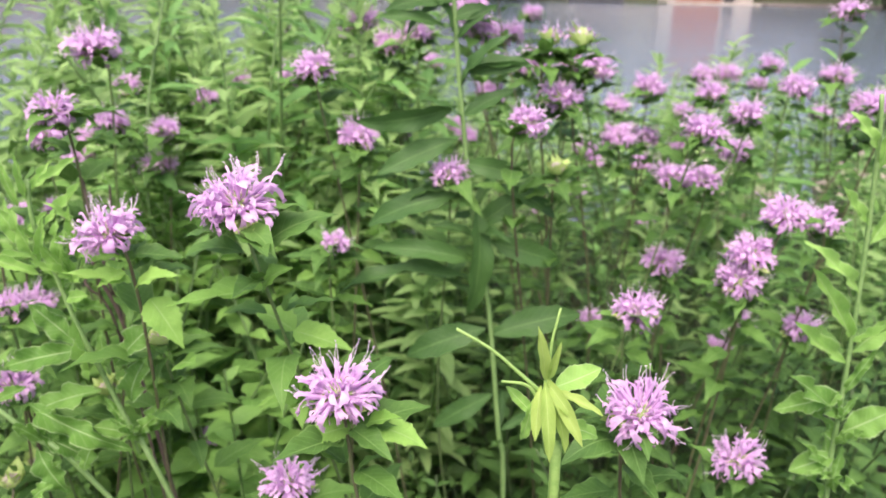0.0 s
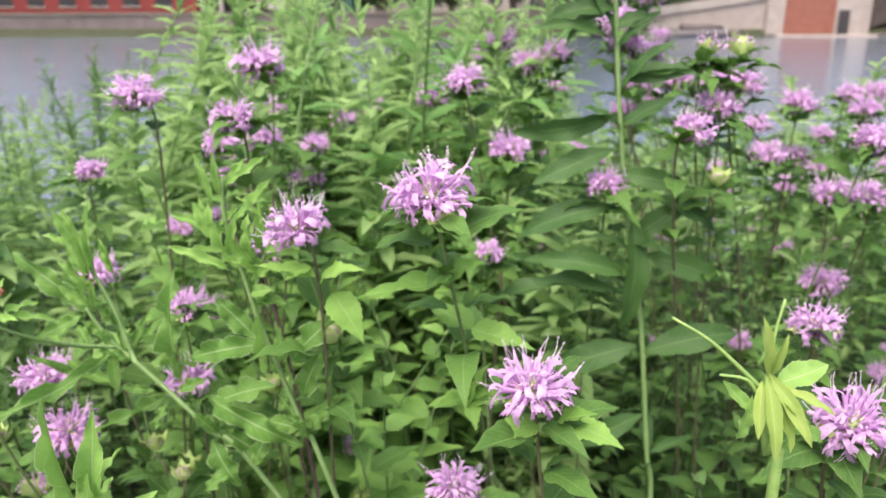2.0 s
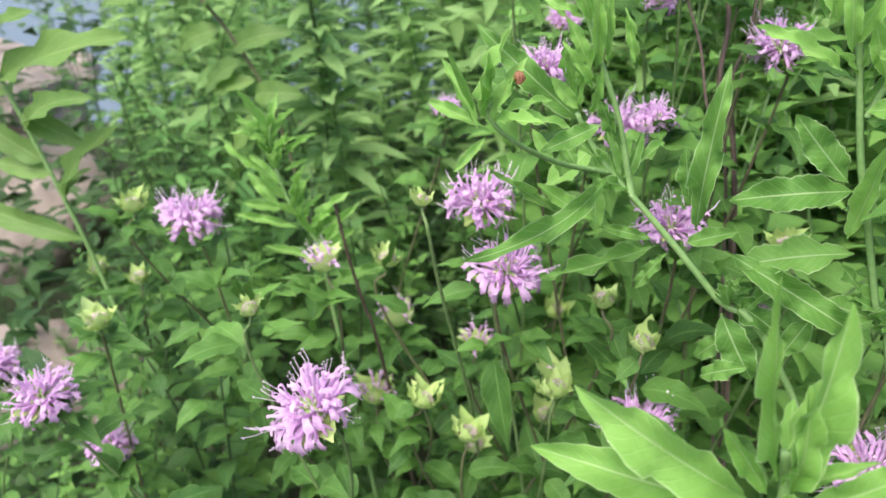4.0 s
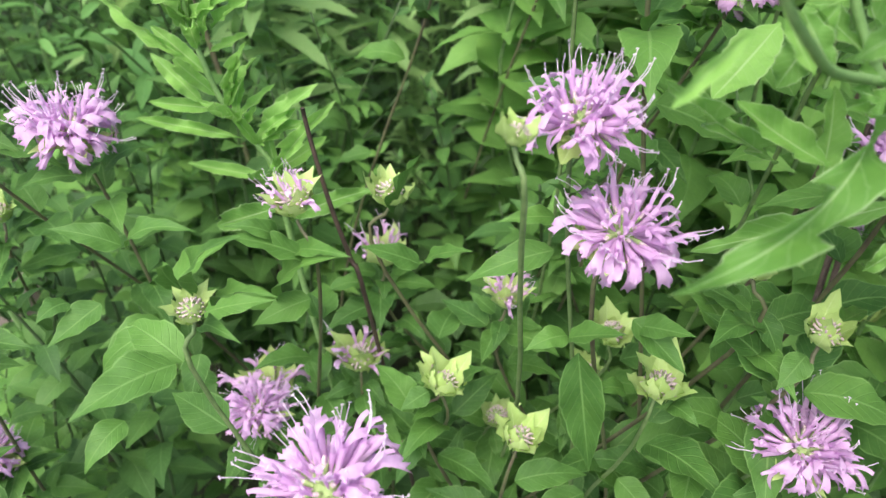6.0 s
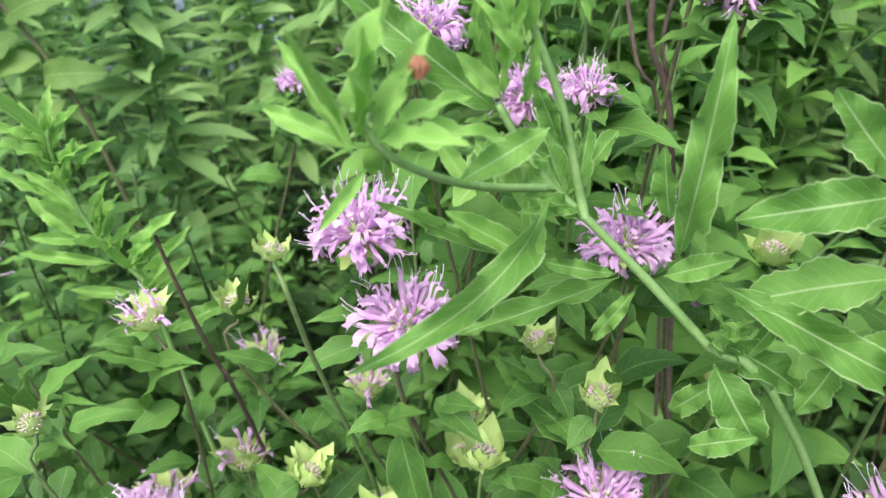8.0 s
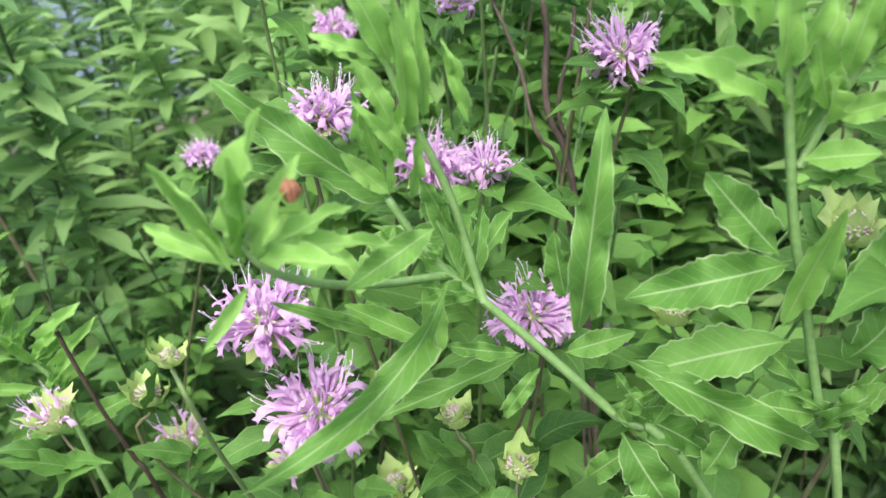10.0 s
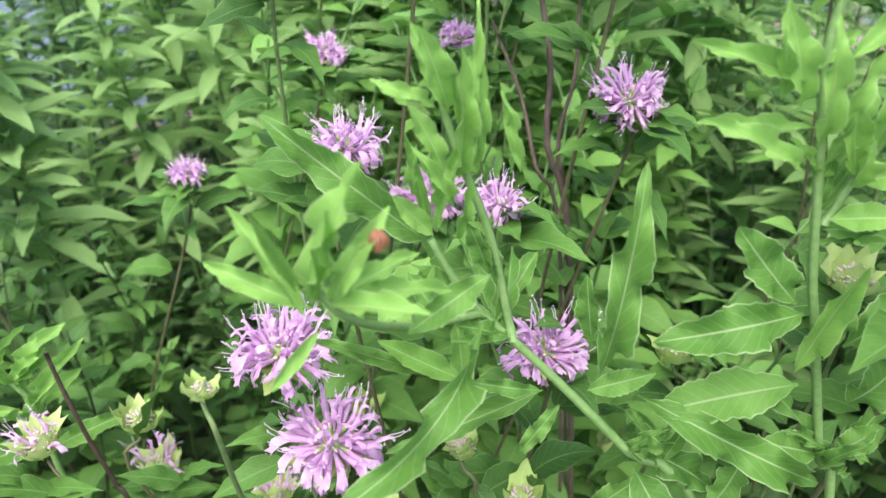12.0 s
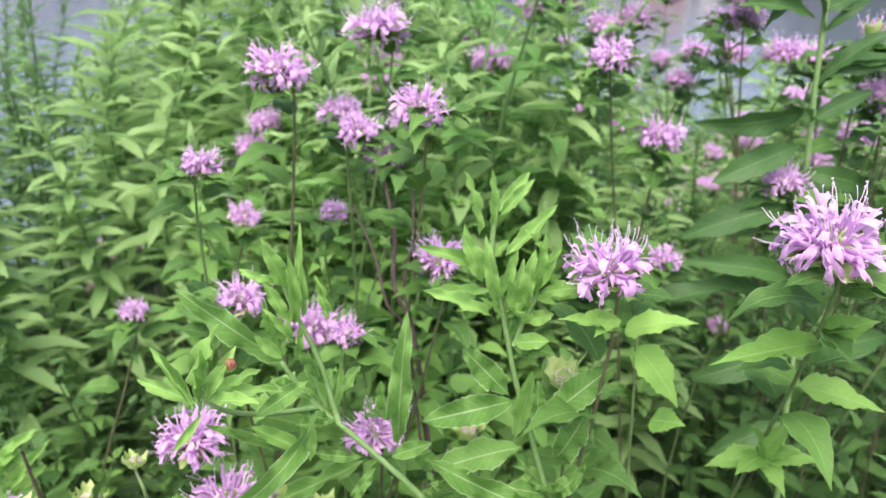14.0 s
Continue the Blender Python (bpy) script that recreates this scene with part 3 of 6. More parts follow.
def far_buildings():
    w = thing("embankment_wall", (0, 0, 0), "low weathered grey concrete river wall", "wall", kind="structure")
    for k in range(12):
        box("wall_panel", -110 + k * 10.3, -110.05 + (k + 1) * 10.3, 95.4, 96.6, -2.0, 0.9 + 0.08 * (k % 3), CONCRETE_DIM, w, bevel=0.05)
    box("coping", -110, 14, 95.2, 96.8, 1.1, 1.35, CONCRETE_DIM, w, bevel=0.04)
    r = thing("red_building", (-62, 106, 1.4), "low red clad building with a beige upper band", "building")
    box("wall", -18, 17.5, -3, 9, -0.4, 3.2, RED_PAINT, r)
    box("upper_band", -18.2, 30, -3.3, 9.2, 3.2, 5.4, PALE_WALL, r)
    box("roof", -18.4, 30.4, -3.6, 9.5, 5.4, 5.9, CONCRETE_DIM, r, bevel=0.05)
    for k in range(7):
        wi = box("window", -16 + k * 4.6, -13.6 + k * 4.6, -3.06, -2.96, 0.9, 2.4, DARK_VOID, r)
        box("window_sill", -16.1 + k * 4.6, -13.5 + k * 4.6, -3.16, -2.96, 0.75, 0.9, PALE_WALL, wi)
    for k in range(5):
        box("column", 18 + k * 2.6, 18.5 + k * 2.6, -3.1, -2.5, -0.4, 3.2, PALE_WALL, r)
    box("recess_wall", 17.5, 30, 1.5, 2.2, -0.4, 3.2, CONCRETE_DIM, r)
    t = thing("teal_shed", (-27, 101, 1.3), "dark teal boat shed with a flat roof", "shed")
    box("wall", -3.6, 4.2, 0, 7, -0.3, 3.5, TEAL, t)
    box("roof", -3.8, 4.4, -0.3, 7.3, 3.5, 3.8, TEAL, t, bevel=0.04)
    for k in range(9):
        box("rib", -3.5 + k * 0.95, -3.38 + k * 0.95, -0.07, 0.01, -0.3, 3.5, TEAL, t)
    box("door", 1.2, 3.2, -0.05, 0.02, -0.3, 2.6, DARK_VOID, t)
    u = thing("white_trailer", (-32.6, 100.5, 1.3), "small white box trailer on the far bank", "trailer")
    box("body", -1.3, 1.3, 0, 4.5, 0.4, 2.6, PALE_WALL, u, bevel=0.08)
    for sx in (-1.2, 1.0):
        box("wheel", sx, sx + 0.2, 1.2, 1.9, 0.0, 0.7, DARK_VOID, u, bevel=0.12)
    o = thing("office_building", (-16, 118, 1.4), "pale office building behind trees with window rows", "building")
    box("wall", -9, 16, 0, 10, -0.4, 9.5, PALE_WALL, o)
    box("roof", -9.3, 16.3, -0.3, 10.3, 9.5, 10, CONCRETE_DIM, o)
    for fl in range(3):
        for k in range(8):
            wi = box("window", -8 + k * 3, -6 + k * 3, -0.05, 0.05, 1.2 + fl * 2.9, 2.9 + fl * 2.9, DARK_VOID, o)
            box("window_sill", -8.1 + k * 3, -5.9 + k * 3, -0.15, 0.05, 1.05 + fl * 2.9, 1.2 + fl * 2.9, PALE_WALL, wi)
    m = thing("moored_boat", (19.4, 92.6, -1.55), "blue-grey covered boat moored at the wall", "boat")
    v = []
    for k in range(9):
        s = k / 8
        half = 0.95 * math.sin(math.pi * (0.12 + 0.76 * s)) ** 0.6
        x = -3.2 + 6.4 * s
        v += [(x, -half, 0.75 + 0.2 * s), (x, -half * 0.7, 0.0), (x, half * 0.7, 0.0), (x, half, 0.75 + 0.2 * s)]
    f = []
    for k in range(8):
        for j in range(3):
            a = k * 4 + j
            f.append((a, a + 1, a + 5, a + 4))
        f.append((k * 4 + 3, k * 4, k * 4 + 4, k * 4 + 7))
    f += [(0, 1, 2, 3), (35, 34, 33, 32)]
    part("hull", mesh_from("hull", v, f, STEEL), m)
    box("cover", -2.2, 1.6, -0.8, 0.8, 0.75, 1.65, CONCRETE_DIM, m, bevel=0.25)
    box("cabin", 1.8, 2.6, -0.5, 0.5, 0.8, 1.3, DARK_VOID, m, bevel=0.1)


far_buildings()


def far_tree(x, y, z, height, width, seed, droop=0.0):
    r = random.Random(seed)
    t = thing("tree", (x, y, z), "dark green leafy tree on the far bank", "tree", "far bank trees")
    trunk = smooth_line([(0, 0, 0), (r.uniform(-.3, .3), 0, height * 0.25), (r.uniform(-.5, .5), 0, height * 0.6)], 3)
    s = Soup()
    v, f = tube(trunk, width * 0.045, width * 0.02, 7)
    s.add(v, f)
    clumps = []
    for k in range(16):
        a, q = r.uniform(0, 6.28), r.uniform(0.2, 0.95)
        p = Vector((math.cos(a) * width * 0.5 * q, math.sin(a) * width * 0.45 * q, height * r.uniform(0.18, 0.9)))
        clumps.append((p, width * r.uniform(0.14, 0.24)))
        v, f = tube(smooth_line([trunk[min(len(trunk) - 1, 2 + k % 4)], (p + trunk[3]) * 0.5 + Vector((0, 0, 0.3)), p], 2), width * 0.012, width * 0.004, 4)
        s.add(v, f)
    part("trunk", s.mesh("trunk", [BARK]), t)
    s = Soup()
    quad = [(-0.5, 0, 0), (0, 0.35, 0.08), (0, -0.35, 0.08), (0.5, 0, -0.1)]
    for p, rad in clumps:
        for k in range(230):
            d = Vector((r.gauss(0, 1), r.gauss(0, 1), r.gauss(0, 0.8)))
            d = d.normalized() * rad * r.uniform(0.5, 1.15)
            if droop:
                d.z -= droop * r.random() ** 2 * height * 0.3
            sz = r.uniform(0.35, 0.8)
            m = Matrix.Translation(p + d) @ Euler((r.uniform(0, 6), r.uniform(0, 6), r.uniform(0, 6))).to_matrix().to_4x4() @ Matrix.Diagonal((sz, sz, sz, 1))
            s.add(quad, [(0, 2, 3, 1)], [(0.2, 0.1), (0.3, 0.5), (0.4, 0.5), (0.2, 0.9)], m)
    part("crown", s.mesh("crown", [TREE_LEAF]), t)
    return t


for x, y, z, h, w, sd, dr in ((14.5, 99, 0.6, 12, 9, 1, 0.5), (6.5, 101, 1.2, 14, 11, 2, 0), (-2, 102, 1.2, 12, 10, 3, 0), (-10, 103, 1.2, 11, 9, 4, 0),
                              (-20, 108, 1.3, 10, 8, 5, 0), (-31, 108, 1.3, 11, 9, 6, 0), (-46, 117, 1.3, 13, 11, 7, 0), (-66, 118, 1.3, 14, 12, 8, 0),
                              (-85, 104, 1.2, 12, 11, 9, 0), (24, 113, 1.2, 13, 11, 10, 0), (60, 110, 1.2, 16, 12, 12, 0), (-100, 112, 1.2, 14, 12, 13, 0)):
    far_tree(x, y, z, h, w, sd, dr)
far_tree(48.8, 84, -1.4, 13, 11, 11, 0.6)
far_tree(9.3, 92, -1.4, 10, 9, 31, 0.6)


def far_woods():
    rng = np.random.default_rng(9)
    n = 16000
    x = rng.uniform(-150, 130, n)
    y = rng.uniform(121, 135, n)
    z = 1.0 + rng.uniform(0, 1, n) ** 0.8 * (9.5 + 3.0 * np.sin(x * 0.21) + 2.0 * np.sin(x * 0.57 + 1))
    ang = rng.uniform(0, 6.28, (n, 3))
    L = rng.uniform(0.7, 1.6, n)
    a = np.stack([np.cos(ang[:, 0]), np.sin(ang[:, 0]) * 0.4, np.sin(ang[:, 1])], 1)
    c = np.stack([np.sin(ang[:, 2]), 0.3 * np.cos(ang[:, 1]), np.cos(ang[:, 2])], 1)
    P = np.stack([x, y, z], 1)
    V = np.stack([P - a * L[:, None] * .5, P - c * L[:, None] * .35, P + a * L[:, None] * .5, P + c * L[:, None] * .35], 1).reshape(-1, 3)
    F = np.arange(4 * n).reshape(-1, 4)
    me = mesh_from("far_woods", V, [tuple(q) for q in F.tolist()], TREE_LEAF, np.tile([(0.2, 0.1), (0.3, 0.5), (0.2, 0.9), (0.4, 0.5)], (n, 1)))
    tagged(new("far_woods", me), "dense dark green woods behind the far bank", "woods", kind="stuff")


far_woods()


# ---- rocks on the shore ----
def boulder(x, y, size, seed, flat=0.6):
    bm = bmesh.new()
    bmesh.ops.create_icosphere(bm, subdivisions=3, radius=1.0)
    for v in bm.verts:
        n = noise.noise(v.co * 1.3 + Vector((seed * 7.1, 0, 0)))
        n2 = noise.noise(v.co * 4.0 + Vector((0, seed * 3.3, 0)))
        v.co *= 1 + 0.35 * n + 0.08 * n2
        v.co.z *= flat
    me = bpy.data.meshes.new("boulder")
    bm.to_mesh(me)
    bm.free()
    me.materials.append(ROCK)
    ob = new("boulder", me)
    ob.matrix_world = Matrix.Translation((x, y, ground_height(x, y) + size * flat * 0.35)) @ Euler((0, 0, seed * 1.9)).to_matrix().to_4x4() @ Matrix.Diagonal((size, size * 0.75, size, 1))
    tagged(ob, "weathered pinkish grey boulder on the river bank", "rock", "bank boulders")


for k, (x, y, s) in enumerate(((-3.2, 2.3, 0.42), (-1.62, 0.93, 0.27), (-2.25, 1.62, 0.30), (-4.3, 3.2, 0.5), (-2.6, 3.3, 0.45), (-1.4, 2.7, 0.2), (-3.6, 1.6, 0.3),
                               (-1.2, 3.6, 0.4), (-5.2, 2.2, 0.5), (0.4, 4.2, 0.45), (1.7, 4.4, 0.5), (-2.2, 0.75, 0.22), (2.9, 4.3, 0.5), (-0.6, 4.6, 0.4))):
    boulder(x, y, s, k + 1)


# ---- plants ----
CAT = "plant"


def stem_mesh(lines, mat):
    s = Soup()
    for pts, r0, r1 in lines:
        v, f = tube(pts, r0, r1, 5)
        s.add(v, f)
    return s.mesh("stem", [mat])


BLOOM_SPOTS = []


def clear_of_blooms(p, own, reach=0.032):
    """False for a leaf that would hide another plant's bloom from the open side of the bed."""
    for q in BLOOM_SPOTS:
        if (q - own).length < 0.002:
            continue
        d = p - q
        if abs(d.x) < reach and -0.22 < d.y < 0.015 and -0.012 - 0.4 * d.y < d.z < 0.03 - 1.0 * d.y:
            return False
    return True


HOLLOW_NEAR, HOLLOW_FAR = Vector((-0.476, 0.44, 0.976)), Vector((-0.591, 0.93, 0.638))


def in_hollow(p):
    """The shaded hollow between the stems, where few leaves grow."""
    d = HOLLOW_FAR - HOLLOW_NEAR
    t = min(1.0, max(0.0, (p - HOLLOW_NEAR).dot(d) / d.length_squared))
    return (p - HOLLOW_NEAR - d * t).length < 0.035 + 0.055 * t


def add_head(plant, center, axis, size, kind, r, separate):
    o = Vector(plant.location)
    rot = frame_of(Vector((r.uniform(-1, 1), r.uniform(-1, 1), 0.01)), axis).to_4x4()
    radius = size / 2
    m = Matrix.Translation(Vector(center) - o) @ rot @ Matrix.Diagonal((radius, radius, radius, 1))
    q = r.randrange(4)

    def collar(head, places, joined, label):
        if separate:
            for fm, j in places:
                part("bract", BRACT_LEAF[j], head, fm)
        else:
            part("involucre", joined, head, None, label)
    if kind == "bud":
        head = part("flower_bud", r.choice(CALYX_BUD), plant, m @ Matrix.Diagonal((1.15, 1.15, 1.15, 1)), "pale green bud head")
        collar(head, BRACTS_BUD[q], INVOLUCRE_BUD[q], "pale green bracts")
        return
    if kind == "half":
        head = part("flower_head", r.choice(CALYX_BUD), plant, m @ Matrix.Diagonal((0.9, 0.9, 0.9, 1)), "half-open lavender flower head")
        collar(head, BRACTS_BUD[q], INVOLUCRE_BUD[q], "pale green bracts")
        k = r.randrange(3)
        places, joined = HALF_PLACES[k], HALF_JOINED[k]
    else:
        head = part("flower_head", r.choice(CALYX_FULL), plant, m, "shaggy lavender flower head")
        collar(head, BRACTS_FULL[q], INVOLUCRE_FULL[q], "pale green bracts")
        k = r.randrange(7)
        places, joined = FULL_PLACES[k], FULL_JOINED[k]
    if separate:
        for fm, j in places:
            part("floret", FLORETS[j], head, fm)
    else:
        part("corolla", joined, head, None)


def bergamot(x, y, z, size, kind="full", lean=None, own=()):
    r = random.Random(int((x * 7.7 + y * 13.1 + z * 5.3) * 1000))
    bx, by = (x + r.uniform(-0.30, 0.30), y + r.uniform(0.0, 0.25)) if lean is None else (x + lean[0], y + lean[1])
    gz = ground_height(bx, by)
    look_of = {"full": "wild bergamot in bloom with a shaggy lavender head", "half": "wild bergamot with a half-open lavender head", "bud": "wild bergamot with a pale green unopened head"}
    plant = thing("wild_bergamot", (bx, by, gz), look_of[kind], "flower", "wild bergamots")
    top = Vector((x, y, z - size * (0.12 if kind == "full" else 0.3)))
    axis = Vector((r.uniform(-0.25, 0.25), r.uniform(-0.38, -0.02) if kind == "full" else r.uniform(-0.15, 0.15), 1)).normalized()
    base = Vector((bx, by, gz - 0.02))
    mid = base.lerp(top, 0.6) + Vector((r.uniform(-.06, .06), r.uniform(-.02, .05), 0))
    neck = top - axis * 0.05
    line = smooth_line([base, mid, neck, top], 5)
    o = Vector(plant.location)
    dark = r.random() < 0.6
    part("stem", stem_mesh([([p - o for p in line], 0.0017, 0.0010)], STEM_DARK if dark else STEM_BERG), plant)
    # opposite pairs of leaves down the stem
    length = (top - base).length
    turn = r.uniform(0, 3.14)
    dist, k = (0.21 if own else 0.022) + r.uniform(0, 0.01), 0
    for b, t, w in own:
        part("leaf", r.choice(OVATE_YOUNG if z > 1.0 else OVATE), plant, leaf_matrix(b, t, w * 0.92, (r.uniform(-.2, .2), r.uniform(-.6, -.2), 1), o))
    while dist < min(length * 0.8, 0.50):
        t = 1 - dist / length
        i = t * (len(line) - 1)
        a = int(i)
        p = line[a].lerp(line[min(a + 1, len(line) - 1)], i - a)
        size_l = min(0.043, 0.021 + 0.11 * dist) * r.uniform(0.8, 1.2)
        for sgn in (0, math.pi):
            an = turn + sgn + r.uniform(-0.25, 0.25)
            el = r.uniform(-0.35, 0.35)
            d = Vector((math.cos(an) * math.cos(el), math.sin(an) * math.cos(el), math.sin(el)))
            L = size_l * r.uniform(0.85, 1.15)
            b = p + d * 0.006
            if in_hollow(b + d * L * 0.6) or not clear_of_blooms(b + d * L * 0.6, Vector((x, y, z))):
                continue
            nrm = Vector((r.uniform(-.25, .25), r.uniform(-.35, .1), 1))
            part("leaf", r.choice(OVATE), plant, leaf_matrix(b, b + d * L, L * r.uniform(0.42, 0.52), nrm, o))
            if dist > 0.05 and r.random() < 0.4:
                an += r.uniform(0.4, 0.9)
                d = Vector((math.cos(an) * 0.8, math.sin(an) * 0.8, r.uniform(0.1, 0.8))).normalized()
                L *= r.uniform(0.4, 0.65)
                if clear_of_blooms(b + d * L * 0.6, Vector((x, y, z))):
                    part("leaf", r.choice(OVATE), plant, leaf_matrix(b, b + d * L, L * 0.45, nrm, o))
        turn += 1.57 + r.uniform(-0.2, 0.2)
        dist += 0.030 + 0.012 * k if k < 2 else 0.052
        k += 1
    add_head(plant, (x, y, z), axis, size, kind, r, y < 0.64 and z > 0.7)
    return plant


WAITING = []


def plan(kind, x, y, z, size, lean, own):
    WAITING.append((x, y, z, size, kind, lean, own))
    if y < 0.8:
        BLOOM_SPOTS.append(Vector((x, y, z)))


def bloom(x, y, z, size, lean=None, own=()):
    plan("full", x, y, z, size * 1.02, lean, own)


def half_bloom(x, y, z, size, lean=None, own=()):
    plan("half", x, y, z, size * 1.25, lean, own)


def bud_head(x, y, z, size, lean=None, own=()):
    plan("bud", x, y, z, size * 1.1, lean, own)


bloom(-0.198, 0.480, 1.086, 0.049, lean=(0.1, 0.06), own=(((-0.187, 0.480, 1.052), (-0.227, 0.466, 1.064), 0.015), ((-0.183, 0.480, 1.049), (-0.147, 0.466, 1.063), 0.018), ((-0.175, 0.480, 1.040), (-0.150, 0.466, 1.008), 0.026), ((-0.159, 0.480, 0.990), (-0.143, 0.466, 0.996), 0.022), ((-0.190, 0.480, 1.060), (-0.205, 0.466, 1.053), 0.013),))
bloom(-0.099, 0.442, 1.121, 0.058, lean=(0.15, 0.4), own=(((-0.087, 0.448, 1.062), (-0.150, 0.440, 1.052), 0.020), ((-0.088, 0.446, 1.065), (-0.066, 0.436, 1.082), 0.020), ((-0.075, 0.475, 1.019), (-0.112, 0.500, 1.028), 0.024), ((-0.075, 0.475, 1.019), (-0.031, 0.457, 1.013), 0.023), ((-0.077, 0.492, 0.956), (-0.093, 0.484, 0.986), 0.016), ((-0.077, 0.492, 0.956), (-0.061, 0.488, 0.988), 0.015), ((-0.077, 0.492, 0.956), (-0.043, 0.480, 0.960), 0.018), ((-0.077, 0.492, 0.956), (-0.103, 0.472, 0.956), 0.018), ((-0.077, 0.492, 0.956), (-0.111, 0.496, 0.944), 0.020), ((-0.077, 0.492, 0.956), (-0.071, 0.466, 0.944), 0.016), ((-0.077, 0.492, 0.956), (-0.059, 0.478, 0.968), 0.013),))
bloom(-0.449, 0.540, 0.928, 0.052, lean=(0.02, 0.05), own=(((-0.453, 0.542, 0.876), (-0.477, 0.528, 0.879), 0.010), ((-0.451, 0.542, 0.879), (-0.458, 0.528, 0.904), 0.010), ((-0.451, 0.542, 0.857), (-0.489, 0.528, 0.840), 0.016), ((-0.447, 0.542, 0.888), (-0.438, 0.528, 0.908), 0.011),))
bloom(-0.326, 0.552, 0.926, 0.044, lean=(0.03, 0.06), own=(((-0.297, 0.558, 0.887), (-0.285, 0.544, 0.918), 0.013), ((-0.319, 0.558, 0.938), (-0.334, 0.544, 0.946), 0.011),))
bloom(-0.425, 0.526, 0.887, 0.055, lean=(0.08, 0.06), own=(((-0.411, 0.523, 0.842), (-0.384, 0.509, 0.828), 0.016), ((-0.408, 0.523, 0.839), (-0.386, 0.509, 0.853), 0.013), ((-0.438, 0.523, 0.823), (-0.456, 0.509, 0.822), 0.013), ((-0.437, 0.523, 0.822), (-0.413, 0.509, 0.846), 0.013), ((-0.431, 0.523, 0.813), (-0.413, 0.509, 0.740), 0.023),))
bloom(0.038, 0.747, 1.064, 0.043)
bloom(-0.074, 0.715, 0.999, 0.033)
bloom(-0.034, 0.391, 1.018, 0.054, lean=(-0.02, 0.06), own=(((-0.029, 0.391, 0.996), (-0.061, 0.377, 0.990), 0.021), ((-0.009, 0.391, 0.996), (0.020, 0.377, 0.990), 0.021), ((-0.017, 0.391, 0.999), (0.004, 0.377, 1.012), 0.014),))
bloom(0.206, 0.607, 0.976, 0.048)
bloom(0.110, 0.701, 1.127, 0.043)
bloom(-0.738, 0.588, 0.840, 0.062, lean=(0.2, 0.1), own=(((-0.676, 0.530, 0.815), (-0.707, 0.518, 0.829), 0.016), ((-0.673, 0.531, 0.815), (-0.631, 0.534, 0.832), 0.015), ((-0.645, 0.524, 0.802), (-0.612, 0.537, 0.831), 0.018), ((-0.626, 0.517, 0.791), (-0.585, 0.521, 0.808), 0.014), ((-0.647, 0.510, 0.786), (-0.665, 0.476, 0.774), 0.022), ((-0.624, 0.503, 0.774), (-0.618, 0.476, 0.764), 0.016), ((-0.657, 0.471, 0.745), (-0.665, 0.442, 0.735), 0.018), ((-0.698, 0.504, 0.791), (-0.704, 0.485, 0.792), 0.016), ((-0.681, 0.508, 0.791), (-0.696, 0.479, 0.783), 0.018)))
bloom(-0.323, 0.513, 0.790, 0.056, own=(((-0.323, 0.512, 0.758), (-0.349, 0.498, 0.761), 0.015), ((-0.347, 0.512, 0.806), (-0.360, 0.498, 0.836), 0.011), ((-0.306, 0.512, 0.770), (-0.296, 0.498, 0.787), 0.015),))
bloom(-0.425, 0.600, 1.005, 0.041)
bloom(-0.348, 0.606, 0.976, 0.030)
bloom(-0.279, 0.658, 1.016, 0.045)
bloom(-0.475, 0.875, 0.971, 0.038)
bloom(-0.371, 0.759, 1.018, 0.030)
bloom(-0.575, 0.803, 0.891, 0.033)
bloom(-0.185, 1.171, 1.104, 0.062)
bloom(-0.059, 0.815, 1.086, 0.050)
bloom(-0.300, 0.639, 1.141, 0.043)
bloom(-0.347, 0.718, 1.103, 0.041)
bloom(-0.466, 0.682, 1.081, 0.036)
bloom(-0.404, 0.670, 1.157, 0.050)
bloom(-0.333, 0.815, 1.175, 0.062)
bloom(-0.088, 0.491, 0.877, 0.048)
bloom(-0.307, 0.922, 1.070, 0.040)
bloom(-0.515, 0.414, 0.831, 0.062)
half_bloom(-0.591, 0.568, 0.835, 0.034, lean=(-0.08, 0.08), own=(((-0.603, 0.568, 0.804), (-0.627, 0.553, 0.821), 0.015), ((-0.595, 0.568, 0.799), (-0.555, 0.553, 0.817), 0.013), ((-0.606, 0.568, 0.758), (-0.563, 0.553, 0.815), 0.020), ((-0.612, 0.568, 0.754), (-0.648, 0.553, 0.752), 0.016),))
half_bloom(-0.573, 0.661, 0.722, 0.039)
half_bloom(-0.477, 0.618, 0.746, 0.033)
half_bloom(-0.575, 0.607, 0.668, 0.045)
half_bloom(-0.653, 0.602, 0.609, 0.058)
bud_head(-0.544, 0.587, 0.837, 0.026, lean=(0.22, 0.1), own=(((-0.541, 0.584, 0.826), (-0.521, 0.570, 0.880), 0.011), ((-0.522, 0.584, 0.797), (-0.493, 0.570, 0.822), 0.012), ((-0.526, 0.584, 0.792), (-0.557, 0.570, 0.810), 0.016),))
bud_head(-0.388, 0.535, 0.788, 0.028, own=(((-0.404, 0.534, 0.780), (-0.424, 0.520, 0.790), 0.011), ((-0.380, 0.534, 0.776), (-0.367, 0.520, 0.781), 0.012),))
bud_head(-0.362, 0.549, 0.863, 0.023, own=(((-0.354, 0.550, 0.836), (-0.341, 0.535, 0.820), 0.014), ((-0.371, 0.550, 0.846), (-0.380, 0.535, 0.870), 0.012),))
bud_head(-0.330, 0.532, 0.847, 0.023, own=(((-0.333, 0.532, 0.832), (-0.344, 0.517, 0.822), 0.014), ((-0.326, 0.532, 0.856), (-0.327, 0.517, 0.878), 0.010),))
bud_head(-0.452, 0.527, 0.730, 0.026)
